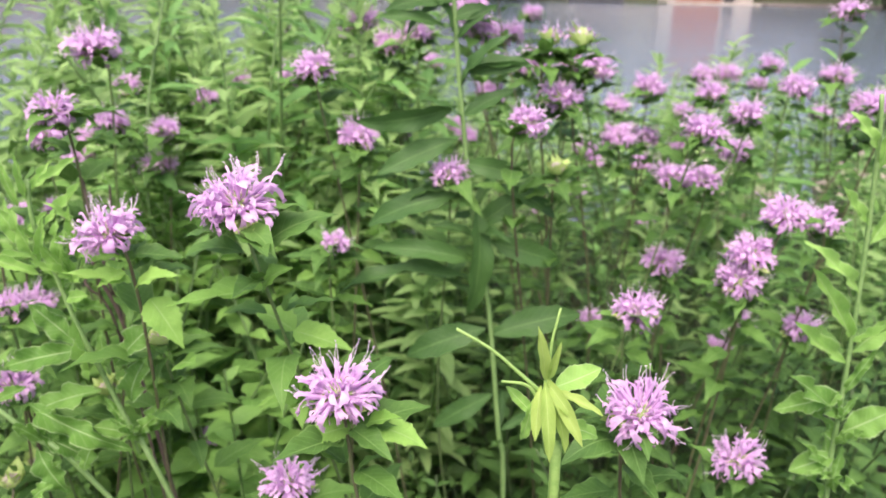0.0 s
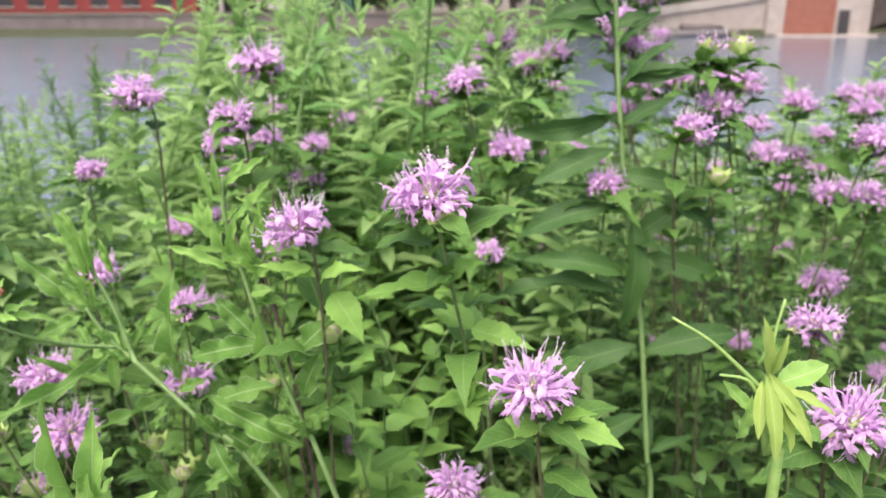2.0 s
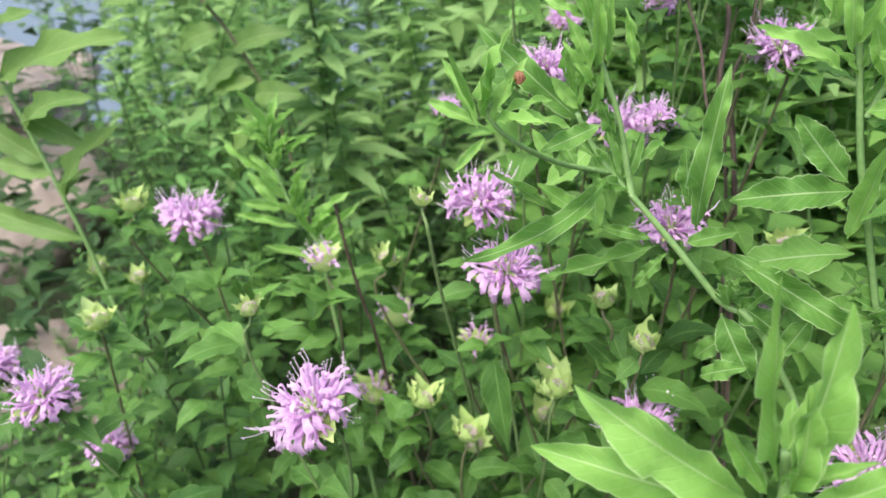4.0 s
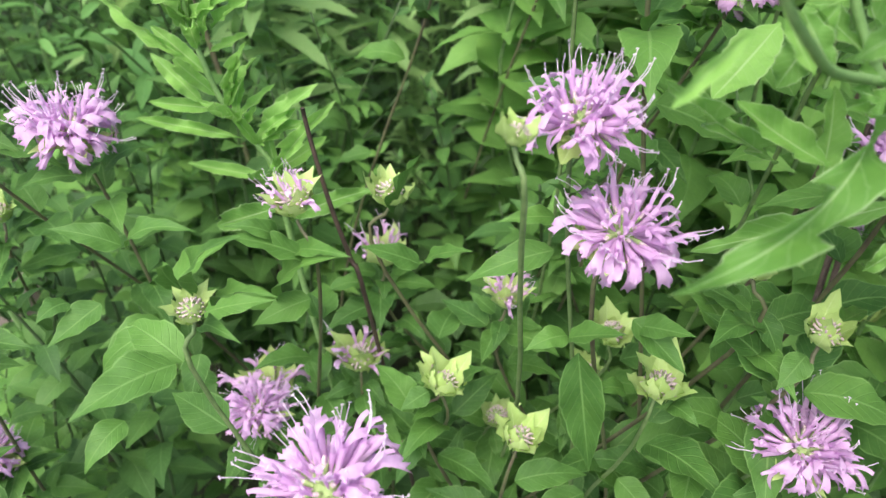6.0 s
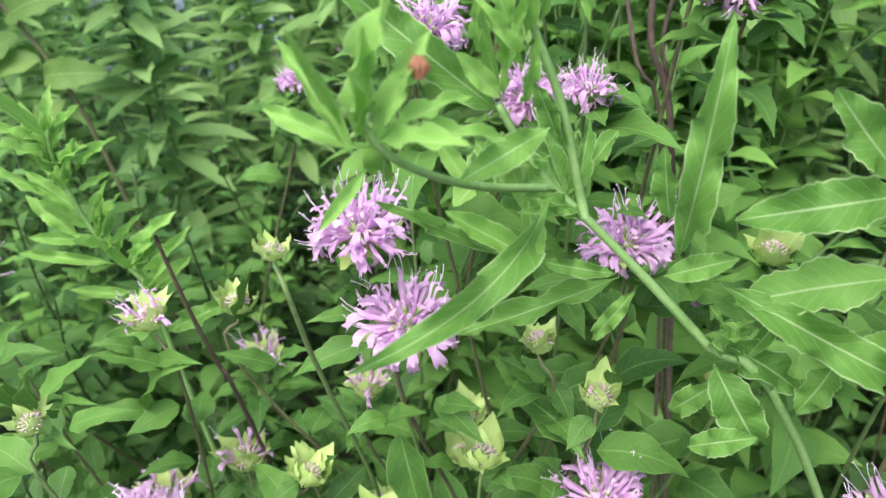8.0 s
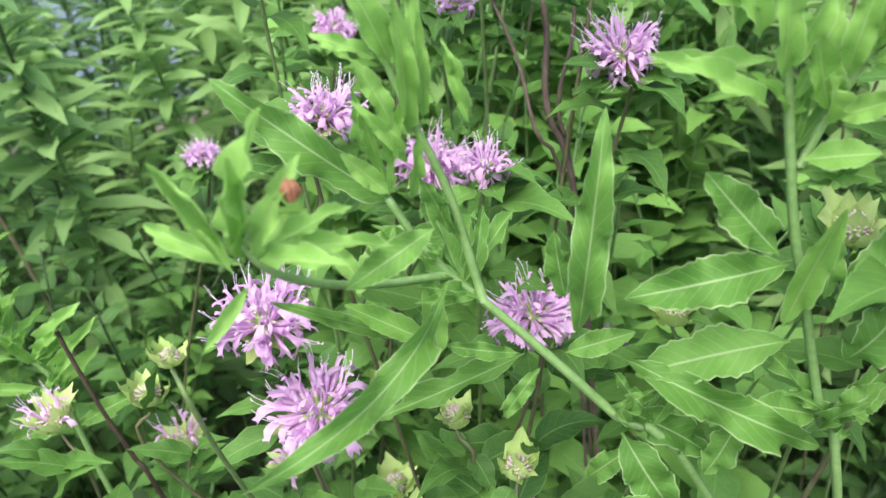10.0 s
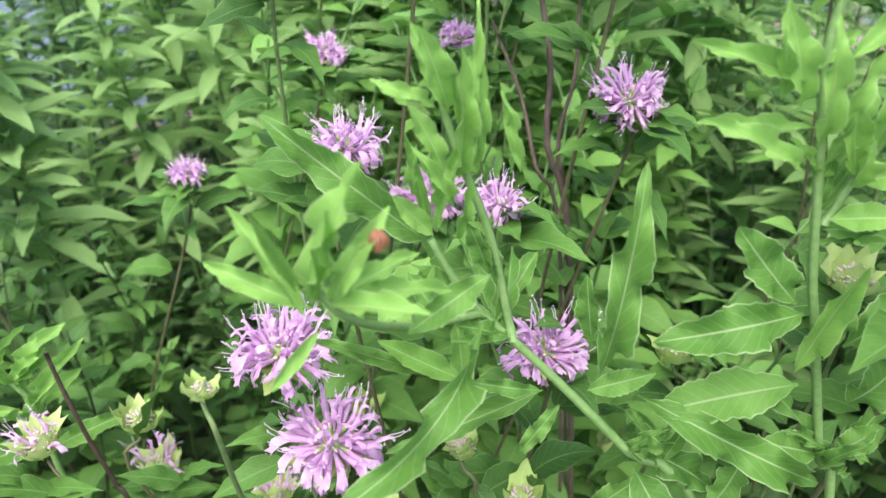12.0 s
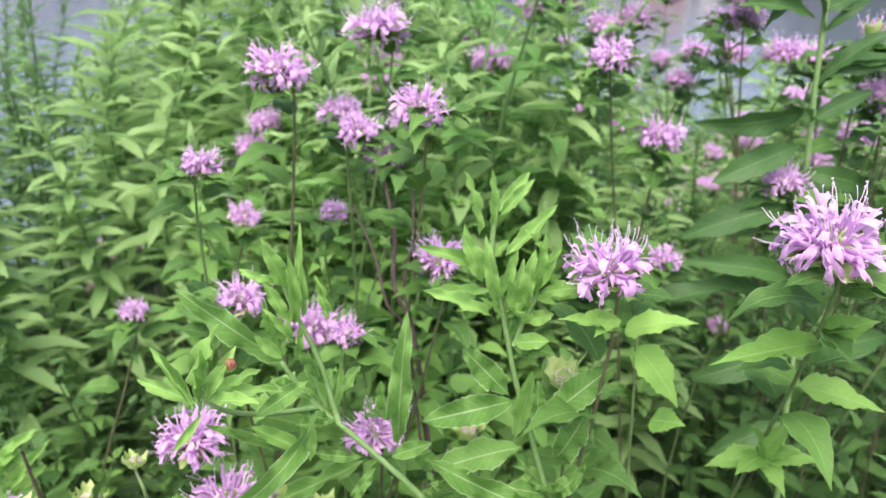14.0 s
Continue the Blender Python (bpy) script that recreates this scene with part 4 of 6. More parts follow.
bud_head(-0.591, 0.463, 0.857, 0.020, lean=(0.16, 0.12), own=(((-0.591, 0.474, 0.856), (-0.560, 0.460, 0.907), 0.013), ((-0.616, 0.474, 0.828), (-0.647, 0.460, 0.799), 0.014), ((-0.587, 0.474, 0.850), (-0.548, 0.460, 0.879), 0.010), ((-0.596, 0.474, 0.833), (-0.569, 0.460, 0.846), 0.010), ((-0.602, 0.474, 0.856), (-0.593, 0.460, 0.885), 0.009),))
bud_head(-0.503, 0.558, 0.723, 0.028, own=(((-0.512, 0.558, 0.712), (-0.526, 0.544, 0.706), 0.016), ((-0.491, 0.558, 0.726), (-0.476, 0.544, 0.763), 0.013),))
bud_head(-0.256, 0.570, 0.915, 0.023, own=(((-0.256, 0.570, 0.902), (-0.276, 0.556, 0.906), 0.011), ((-0.252, 0.570, 0.910), (-0.239, 0.556, 0.917), 0.011), ((-0.267, 0.570, 0.947), (-0.284, 0.556, 0.965), 0.009),))
bud_head(-0.468, 0.485, 0.952, 0.015)
bloom(-0.441, 1.157, 1.085, 0.052)
bloom(-0.327, 1.393, 1.065, 0.052)
bloom(-0.166, 1.672, 1.076, 0.052)
bloom(-0.335, 1.867, 1.128, 0.052)
bloom(-0.082, 1.187, 1.188, 0.052)
bloom(-0.041, 1.140, 1.158, 0.052)
bloom(0.000, 1.145, 1.174, 0.052)
bloom(-0.493, 1.137, 1.012, 0.052)
bloom(-0.510, 1.128, 0.983, 0.052)
bloom(-0.503, 1.352, 0.919, 0.052)
bloom(-0.467, 1.508, 0.902, 0.052)
bloom(-0.025, 1.371, 0.981, 0.052)
bloom(0.162, 1.654, 1.007, 0.052)
bloom(0.124, 1.114, 1.255, 0.052)
bloom(0.066, 0.955, 1.217, 0.052)
bloom(0.139, 1.184, 1.172, 0.052)
bloom(0.242, 1.703, 1.180, 0.052)
bloom(0.026, 1.674, 1.078, 0.052)
bloom(0.076, 1.637, 0.947, 0.052)
bloom(0.230, 1.668, 1.055, 0.052)
bloom(0.160, 0.818, 1.133, 0.052)
bloom(0.213, 1.065, 1.140, 0.052)
bloom(0.253, 1.065, 1.137, 0.052)
bloom(0.351, 1.334, 1.045, 0.052)
bloom(0.308, 1.366, 0.959, 0.052)
bloom(0.284, 1.040, 1.046, 0.052)
bloom(0.352, 1.144, 1.026, 0.052)
bloom(0.396, 1.307, 0.948, 0.052)
bloom(0.345, 1.127, 1.106, 0.052)
bloom(0.451, 1.163, 1.093, 0.052)
bloom(0.521, 1.404, 1.092, 0.052)
bloom(0.568, 1.405, 1.095, 0.052)
bloom(0.717, 1.566, 1.095, 0.052)
bloom(0.738, 1.666, 1.044, 0.052)
bloom(0.517, 1.029, 1.121, 0.052)
bloom(0.646, 1.171, 1.121, 0.052)
bloom(0.682, 1.239, 1.213, 0.052)
bloom(0.319, 0.810, 1.101, 0.052)
bloom(0.437, 1.006, 1.038, 0.052)
bloom(0.410, 0.924, 1.101, 0.052)
bloom(0.333, 0.940, 1.015, 0.052)
bloom(0.358, 0.902, 1.022, 0.052)
bloom(0.577, 1.649, 0.984, 0.052)
bloom(0.880, 1.650, 0.985, 0.052)
bloom(0.571, 1.631, 0.918, 0.052)
bloom(0.342, 1.600, 0.811, 0.052)
bloom(0.268, 1.588, 0.769, 0.052)
bloom(0.503, 1.584, 0.751, 0.052)
bloom(0.373, 0.703, 1.038, 0.052)
bloom(0.479, 0.833, 0.992, 0.052)
bloom(0.313, 0.874, 0.924, 0.052)
bloom(0.340, 0.693, 1.001, 0.052)
bloom(0.329, 0.685, 0.974, 0.052)
bloom(0.154, 0.405, 0.997, 0.052)
bloom(0.555, 1.164, 0.706, 0.052)
bloom(0.438, 0.959, 0.767, 0.035)
bloom(0.490, 0.853, 0.846, 0.052)
bloom(0.237, 0.907, 0.829, 0.035)
bloom(0.174, 1.087, 0.742, 0.035)
half_bloom(0.149, 0.845, 1.191, 0.032)
half_bloom(0.183, 0.845, 1.191, 0.032)
bud_head(0.151, 0.754, 1.070, 0.027)
bud_head(-0.196, 0.546, 0.977, 0.027)
bloom(0.288, 0.542, 0.867, 0.052)
bloom(-0.384, 0.701, 0.930, 0.052)
bloom(0.571, 0.907, 1.117, 0.052)
bloom(0.667, 1.129, 1.057, 0.052)
bloom(0.679, 1.139, 1.085, 0.052)
bloom(-0.905, 0.474, 0.707, 0.052)
bloom(-0.737, 0.397, 0.787, 0.052)
bloom(-0.795, 0.484, 0.637, 0.052)
bloom(-0.633, 0.557, 0.651, 0.052)
bloom(-0.377, 0.934, 1.074, 0.052)
bloom(-0.241, 0.796, 0.717, 0.035)
bloom(-0.189, 0.504, 0.806, 0.052)
bloom(-0.147, 0.545, 0.778, 0.035)
bloom(-0.157, 2.581, 0.737, 0.052)
bloom(-0.087, 1.690, 0.737, 0.052)
bud_head(-0.797, 0.582, 0.846, 0.027)
bud_head(-0.930, 0.641, 0.715, 0.027)
bud_head(-0.824, 0.594, 0.754, 0.027)
bud_head(-0.756, 0.477, 0.796, 0.027)
bud_head(-0.509, 0.572, 0.712, 0.027)
bud_head(-0.432, 0.735, 0.715, 0.027)
bud_head(-0.408, 0.622, 0.729, 0.027)
bud_head(-0.415, 0.645, 0.659, 0.027)
bud_head(-0.222, 0.736, 0.684, 0.027)
bud_head(-0.473, 0.609, 0.635, 0.027)
bloom(-0.108, 0.841, 1.156, 0.052)
bloom(0.119, 1.253, 1.076, 0.052)
bloom(0.140, 1.268, 1.117, 0.052)
bloom(0.082, 0.988, 1.189, 0.052)
bloom(0.155, 1.029, 1.149, 0.052)
bloom(0.490, 1.787, 0.916, 0.052)
bloom(0.414, 1.763, 0.842, 0.052)
bloom(0.090, 1.459, 0.960, 0.052)
bloom(-0.113, 1.307, 1.168, 0.052)
bloom(-0.347, 1.240, 1.058, 0.052)
bloom(-0.328, 0.950, 1.017, 0.052)
bloom(0.200, 1.264, 1.120, 0.052)

for spot in WAITING:
    bergamot(*spot)


# tall leafy plants, each with its own stems and blades
def leafy_plant(name, label, place, meshes, stem_mat, stems, foot, more=0, size=0.03, front=(0, -0.75, 0.65), group="", rise=(0.1, 0.9), young=9.0):
    """stems: (points, thickness); foot: where the first stem meets the ground. Returns a function that adds one leaf from base to tip."""
    plant = thing(name, place, label, CAT, group)
    o = Vector(place)
    lines = []
    for k, (pts, w) in enumerate(stems):
        pts = [Vector(p) for p in pts]
        if k == 0:
            pts = [Vector(foot), Vector(foot).lerp(pts[0], 0.5) + Vector((0, 0.01, 0))] + pts
        lines.append(([p - o for p in smooth_line(pts, 4)], w / 2, w / 3.2))
    part("stem", stem_mesh(lines, stem_mat), plant)
    r = random.Random(len(name) + int(abs(place[0]) * 1000))
    # small leaves between the large ones, spiralling up the stems
    turn = r.uniform(0, 6)
    for k in range(more):
        which = k // 4 % len(lines) if k % 4 == 0 else 0
        pts = lines[which][0]
        q = 0.30 + 0.68 * r.random() if which == 0 else r.uniform(0.2, 1.0)
        p = pts[min(len(pts) - 1, int(q * len(pts)))] + o
        turn += 2.4
        el = r.uniform(*rise)
        d = Vector((math.cos(turn) * math.cos(el), math.sin(turn) * math.cos(el), math.sin(el)))
        L = size * r.uniform(0.6, 1.25)
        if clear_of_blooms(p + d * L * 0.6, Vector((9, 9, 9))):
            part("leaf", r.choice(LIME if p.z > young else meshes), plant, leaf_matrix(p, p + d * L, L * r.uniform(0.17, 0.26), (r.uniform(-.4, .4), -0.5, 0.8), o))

    def leaf(base, tip, width, kinds=None, face=None):
        b, t = Vector(base), Vector(tip)
        L = (t - b).length
        off = Vector((0, r.uniform(-0.14, 0.14) * L, 0))
        q = 0.9 if stem_mat is STEM_GREEN and meshes is DARKL else 0.35
        nrm = Vector(front) + Vector((r.uniform(-q, q), r.uniform(-q, q) * 0.7, r.uniform(-q, q) * 0.7))
        if b.z > young:
            width *= 0.74
        part("leaf", r.choice(kinds or (LIME if b.z > young else meshes)), plant, leaf_matrix(b, t + off if face is None else t, width * 0.92, face or nrm, o))
    return leaf


def tip_bud(node, place):
    """A small reddish bud on a short stalk."""
    plant = bpy.data.objects["bent_leafy_plant"]
    o = plant.location
    p, q = Vector(node) - o, Vector(place) - o
    s = Soup()
    v, f = tube(smooth_line([p, p.lerp(q, 0.5) + Vector((0, 0, 0.003)), q], 4), 0.0012, 0.0009, 5)
    s.add(v, f)
    for k in range(11):
        a, lift = k * 2.4, 0.0032 * (1 - k / 11)
        d = Vector((math.cos(a), math.sin(a), 0))
        low, high = q + d * 0.0006 - Vector((0, 0, 0.0025)), q + d * (0.0004 + lift * 0.3) + Vector((0, 0, 0.0032 - lift * 0.3))
        v, f = tube([low, low.lerp(high, 0.5) + d * (0.0007 + 0.3 * lift), high], 0.0010, 0.0006, 5)
        s.add(v, f, mat=1)
    part("bud", s.mesh("bud", [STEM_GREEN, BUD_RED]), plant, None, "small reddish brown bud")



leaf = leafy_plant("bent_leafy_plant", "leaning bright green plant with wavy lance-shaped leaves", (0.16, 0.62, 0), LANCE, STEM_GREEN, [
    ([(-0.241, 0.510, 0.851), (-0.291, 0.510, 0.905), (-0.323, 0.510, 0.939), (-0.348, 0.510, 0.964), (-0.362, 0.510, 0.977), (-0.374, 0.510, 0.993), (-0.383, 0.510, 1.009)], 0.0050),
    ([(-0.362, 0.510, 0.976), (-0.384, 0.482, 0.990), (-0.399, 0.456, 1.008), (-0.409, 0.444, 1.021), (-0.415, 0.440, 1.033)], 0.0036),
    ([(-0.348, 0.510, 0.964), (-0.360, 0.510, 1.009), (-0.373, 0.510, 1.040), (-0.381, 0.510, 1.061), (-0.384, 0.510, 1.074)], 0.0040),
], (0.16, 0.62, 0), 36, 0.036, rise=(0.2, 1.1), young=1.0)
leaf((-0.414, 0.442, 1.024), (-0.401, 0.438, 1.072), 0.017, LIME[:1], (-0.6, -0.6, 0.5))
leaf((-0.416, 0.440, 1.026), (-0.409, 0.430, 1.062), 0.012, LIME[1:2], (0.7, -0.6, 0.3))
leaf((-0.411, 0.444, 1.024), (-0.394, 0.440, 1.058), 0.011, LIME[2:])
leaf((-0.418, 0.442, 1.020), (-0.441, 0.452, 1.050), 0.009, LIME[:1], (0.5, -0.7, 0.4))
leaf((-0.420, 0.446, 1.026), (-0.428, 0.431, 1.062), 0.006)
leaf((-0.417, 0.448, 1.019), (-0.454, 0.465, 1.022), 0.011)
leaf((-0.413, 0.448, 1.023), (-0.375, 0.460, 1.018), 0.009)
leaf((-0.414, 0.442, 1.016), (-0.428, 0.436, 0.998), 0.007)
leaf((-0.383, 0.528, 0.997), (-0.447, 0.528, 1.050), 0.018)
leaf((-0.362, 0.504, 0.975), (-0.419, 0.418, 0.956), 0.0135, BOWED, (0.45, -0.5, 0.75))
leaf((-0.378, 0.522, 0.934), (-0.426, 0.492, 0.977), 0.008)
leaf((-0.330, 0.522, 0.928), (-0.399, 0.504, 0.894), 0.013)
leaf((-0.381, 0.510, 1.063), (-0.393, 0.510, 1.088), 0.012)
leaf((-0.374, 0.510, 1.042), (-0.371, 0.510, 1.097), 0.007)
leaf((-0.356, 0.510, 1.037), (-0.362, 0.510, 1.069), 0.007)
leaf((-0.392, 0.510, 1.060), (-0.406, 0.510, 1.069), 0.007)
leaf((-0.379, 0.510, 1.036), (-0.393, 0.510, 1.060), 0.012)
leaf((-0.382, 0.510, 1.010), (-0.394, 0.510, 1.050), 0.007)
leaf((-0.381, 0.510, 1.012), (-0.371, 0.510, 1.053), 0.009)
leaf((-0.356, 0.510, 0.989), (-0.365, 0.510, 1.016), 0.005)
leaf((-0.381, 0.510, 0.998), (-0.390, 0.510, 0.968), 0.015)
leaf((-0.310, 0.510, 0.949), (-0.307, 0.510, 1.044), 0.016)
leaf((-0.316, 0.510, 0.966), (-0.322, 0.510, 0.996), 0.011)
leaf((-0.287, 0.510, 0.908), (-0.248, 0.510, 0.882), 0.019)
leaf((-0.292, 0.510, 0.938), (-0.209, 0.510, 0.902), 0.019)
leaf((-0.339, 0.510, 0.902), (-0.324, 0.510, 0.929), 0.009)
leaf((-0.333, 0.510, 0.938), (-0.364, 0.510, 0.940), 0.008)
leaf((-0.314, 0.510, 0.939), (-0.288, 0.510, 0.953), 0.012)
leaf((-0.379, 0.508, 1.060), (-0.390, 0.500, 1.091), 0.016)
leaf((-0.383, 0.508, 1.061), (-0.403, 0.500, 1.071), 0.008)
leaf((-0.374, 0.508, 1.035), (-0.376, 0.500, 1.085), 0.011)
leaf((-0.369, 0.508, 1.040), (-0.369, 0.500, 1.080), 0.007)
leaf((-0.361, 0.508, 1.066), (-0.353, 0.500, 1.042), 0.006)
leaf((-0.375, 0.508, 1.024), (-0.391, 0.500, 1.052), 0.008)
leaf((-0.382, 0.508, 1.012), (-0.397, 0.500, 1.031), 0.012)
leaf((-0.375, 0.508, 1.010), (-0.370, 0.500, 1.039), 0.008)
leaf((-0.389, 0.508, 1.028), (-0.389, 0.500, 1.050), 0.007)
leaf((-0.370, 0.508, 1.046), (-0.379, 0.500, 1.078), 0.008)
leaf((-0.391, 0.508, 0.995), (-0.379, 0.500, 0.981), 0.009)
leaf((-0.360, 0.508, 0.996), (-0.370, 0.500, 1.021), 0.009)
leaf((-0.380, 0.508, 1.026), (-0.389, 0.500, 1.046), 0.005)
leaf((-0.363, 0.473, 1.018), (-0.389, 0.451, 1.007), 0.016, LANCE)
leaf((-0.383, 0.570, 0.965), (-0.404, 0.538, 0.947), 0.021, LIME)
leaf((-0.367, 0.504, 0.947), (-0.402, 0.504, 0.966), 0.012, LIME)
leaf((-0.366, 0.509, 0.936), (-0.371, 0.524, 0.968), 0.012, LIME)
leaf((-0.388, 0.482, 0.988), (-0.402, 0.487, 1.006), 0.008, LIME)
leaf((-0.288, 0.506, 0.899), (-0.264, 0.500, 0.862), 0.023)
leaf((-0.293, 0.496, 0.858), (-0.269, 0.490, 0.879), 0.014)
leaf((-0.297, 0.526, 0.849), (-0.279, 0.520, 0.875), 0.014)
leaf((-0.241, 0.506, 0.907), (-0.252, 0.500, 0.881), 0.016)
tip_bud((-0.412, 0.443, 1.031), (-0.397, 0.438, 1.049))
leaf = leafy_plant("upright_leafy_plant", "upright bright green plant with pale-ribbed lance leaves", (0.05, 0.54, 0), LANCE, STEM_GREEN, [
    ([(-0.193, 0.504, 0.873), (-0.208, 0.504, 0.909), (-0.230, 0.504, 0.976), (-0.240, 0.504, 1.006), (-0.252, 0.504, 1.055), (-0.260, 0.504, 1.088), (-0.259, 0.504, 1.118)], 0.0050),
    ([(-0.242, 0.504, 1.026), (-0.237, 0.504, 1.045), (-0.231, 0.504, 1.062), (-0.231, 0.504, 1.082)], 0.0035),
], (0.05, 0.54, 0), 30, 0.036, rise=(0.4, 1.2), young=1.04)
leaf((-0.268, 0.504, 1.097), (-0.279, 0.504, 1.135), 0.009)
leaf((-0.262, 0.504, 1.103), (-0.264, 0.504, 1.137), 0.008)
leaf((-0.257, 0.504, 1.109), (-0.239, 0.504, 1.132), 0.010)
leaf((-0.252, 0.504, 1.085), (-0.224, 0.504, 1.116), 0.013)
leaf((-0.270, 0.504, 1.071), (-0.277, 0.504, 1.104), 0.011)
leaf((-0.265, 0.504, 1.081), (-0.250, 0.504, 1.094), 0.010)
leaf((-0.236, 0.504, 1.049), (-0.249, 0.504, 1.067), 0.011)
leaf((-0.231, 0.504, 1.075), (-0.219, 0.504, 1.090), 0.009)
leaf((-0.228, 0.504, 1.059), (-0.202, 0.504, 1.063), 0.011)
leaf((-0.242, 0.504, 1.024), (-0.216, 0.504, 1.022), 0.011)
leaf((-0.218, 0.504, 0.972), (-0.176, 0.504, 1.015), 0.023)
leaf((-0.242, 0.504, 0.991), (-0.273, 0.504, 1.024), 0.019)
leaf((-0.238, 0.504, 0.987), (-0.296, 0.504, 0.975), 0.021)
leaf((-0.222, 0.504, 0.972), (-0.225, 0.504, 1.002), 0.011)
leaf((-0.230, 0.504, 0.952), (-0.286, 0.504, 0.931), 0.024)
leaf((-0.208, 0.504, 0.943), (-0.191, 0.504, 0.983), 0.021)
leaf((-0.212, 0.504, 0.914), (-0.239, 0.504, 0.922), 0.017)
leaf((-0.205, 0.504, 0.914), (-0.187, 0.504, 0.931), 0.014)
leaf((-0.256, 0.504, 1.062), (-0.295, 0.504, 1.060), 0.010)
leaf((-0.254, 0.504, 1.055), (-0.279, 0.504, 1.048), 0.006)
leaf((-0.257, 0.504, 1.075), (-0.303, 0.504, 1.088), 0.012)
leaf((-0.250, 0.504, 1.048), (-0.240, 0.504, 1.082), 0.012)
leaf((-0.232, 0.504, 1.065), (-0.231, 0.504, 1.101), 0.010)
leaf((-0.239, 0.500, 1.047), (-0.251, 0.492, 1.074), 0.016, LIME)
leaf((-0.237, 0.500, 1.045), (-0.223, 0.492, 1.055), 0.014, LIME)
leaf((-0.237, 0.500, 1.057), (-0.237, 0.492, 1.094), 0.013, LIME)
leaf((-0.235, 0.500, 1.064), (-0.225, 0.492, 1.089), 0.012, LIME)
leaf((-0.256, 0.500, 1.057), (-0.266, 0.492, 1.102), 0.012, LIME)
leaf((-0.257, 0.500, 1.060), (-0.247, 0.492, 1.094), 0.011, LIME)
leaf((-0.258, 0.500, 1.048), (-0.300, 0.492, 1.068), 0.013, LIME)
leaf((-0.243, 0.500, 1.030), (-0.223, 0.492, 1.036), 0.012, LIME)
leaf((-0.230, 0.500, 1.063), (-0.205, 0.492, 1.072), 0.015, LIME)
leaf((-0.265, 0.500, 1.070), (-0.279, 0.492, 1.101), 0.018, LIME)
leaf((-0.236, 0.500, 0.962), (-0.233, 0.492, 1.021), 0.012, LIME)
leaf = leafy_plant("bushy_leafy_plant", "bright green plant with crowded upright leaves", (-0.5, 0.56, 0), LANCE, STEM_GREEN, [
    ([(-0.630, 0.636, 0.731), (-0.634, 0.636, 0.794), (-0.649, 0.636, 0.822), (-0.666, 0.636, 0.847), (-0.674, 0.636, 0.876), (-0.678, 0.636, 0.899), (-0.675, 0.636, 0.919)], 0.0050),
], (-0.5, 0.56, 0), 34, 0.040, rise=(0.5, 1.25), young=0.79)
leaf((-0.674, 0.636, 0.879), (-0.685, 0.636, 0.918), 0.013)
leaf((-0.669, 0.636, 0.883), (-0.655, 0.636, 0.918), 0.012)
leaf((-0.664, 0.636, 0.891), (-0.627, 0.636, 0.919), 0.011)
leaf((-0.667, 0.636, 0.877), (-0.642, 0.636, 0.891), 0.009)
leaf((-0.683, 0.636, 0.871), (-0.715, 0.636, 0.889), 0.009)
leaf((-0.689, 0.636, 0.873), (-0.731, 0.636, 0.906), 0.011)
leaf((-0.678, 0.636, 0.841), (-0.706, 0.636, 0.871), 0.017)
leaf((-0.668, 0.636, 0.839), (-0.713, 0.636, 0.839), 0.014)
leaf((-0.659, 0.636, 0.848), (-0.639, 0.636, 0.891), 0.012)
leaf((-0.656, 0.636, 0.820), (-0.722, 0.636, 0.828), 0.013)
leaf((-0.642, 0.636, 0.819), (-0.603, 0.636, 0.865), 0.018)
leaf((-0.645, 0.636, 0.822), (-0.615, 0.636, 0.851), 0.013)
leaf((-0.633, 0.636, 0.803), (-0.588, 0.636, 0.863), 0.015)
leaf((-0.637, 0.636, 0.798), (-0.600, 0.636, 0.830), 0.018)
leaf((-0.642, 0.636, 0.793), (-0.696, 0.636, 0.796), 0.014)
leaf((-0.679, 0.636, 0.892), (-0.672, 0.636, 0.932), 0.010)
leaf((-0.681, 0.636, 0.899), (-0.689, 0.636, 0.927), 0.010)
leaf((-0.630, 0.636, 0.762), (-0.573, 0.636, 0.793), 0.016)
leaf((-0.633, 0.636, 0.771), (-0.688, 0.636, 0.740), 0.019)
leaf = leafy_plant("tall_dark_plant", "tall dark green plant with drooping lance leaves", (0.14, 0.77, 0), DARKL, STEM_GREEN, [
    ([(0.113, 0.749, 0.690), (0.104, 0.749, 0.757), (0.086, 0.749, 0.915), (0.065, 0.749, 1.023), (0.048, 0.749, 1.151), (0.038, 0.749, 1.253), (0.032, 0.749, 1.304), (0.028, 0.749, 1.343)], 0.0070),
], (0.14, 0.77, 0), 14, 0.06)
leaf((0.068, 0.749, 1.035), (0.062, 0.749, 0.909), 0.030)
leaf((0.053, 0.749, 1.041), (-0.046, 0.749, 1.004), 0.032)
leaf((0.046, 0.749, 1.100), (-0.034, 0.749, 1.065), 0.029)
leaf((0.050, 0.749, 1.168), (0.122, 0.749, 1.173), 0.020)
leaf((0.044, 0.749, 1.195), (0.005, 0.749, 1.253), 0.019)
leaf((0.038, 0.749, 1.253), (-0.059, 0.749, 1.268), 0.021)
leaf((0.032, 0.749, 1.274), (-0.058, 0.749, 1.289), 0.019)
leaf((0.043, 0.749, 1.253), (0.108, 0.749, 1.253), 0.018)
leaf((0.038, 0.749, 1.216), (0.076, 0.749, 1.227), 0.019)
leaf((0.084, 0.749, 0.889), (-0.005, 0.749, 0.848), 0.037)
leaf((0.090, 0.749, 0.882), (0.190, 0.749, 0.903), 0.037)
leaf((0.075, 0.749, 0.967), (-0.041, 0.749, 0.979), 0.025)
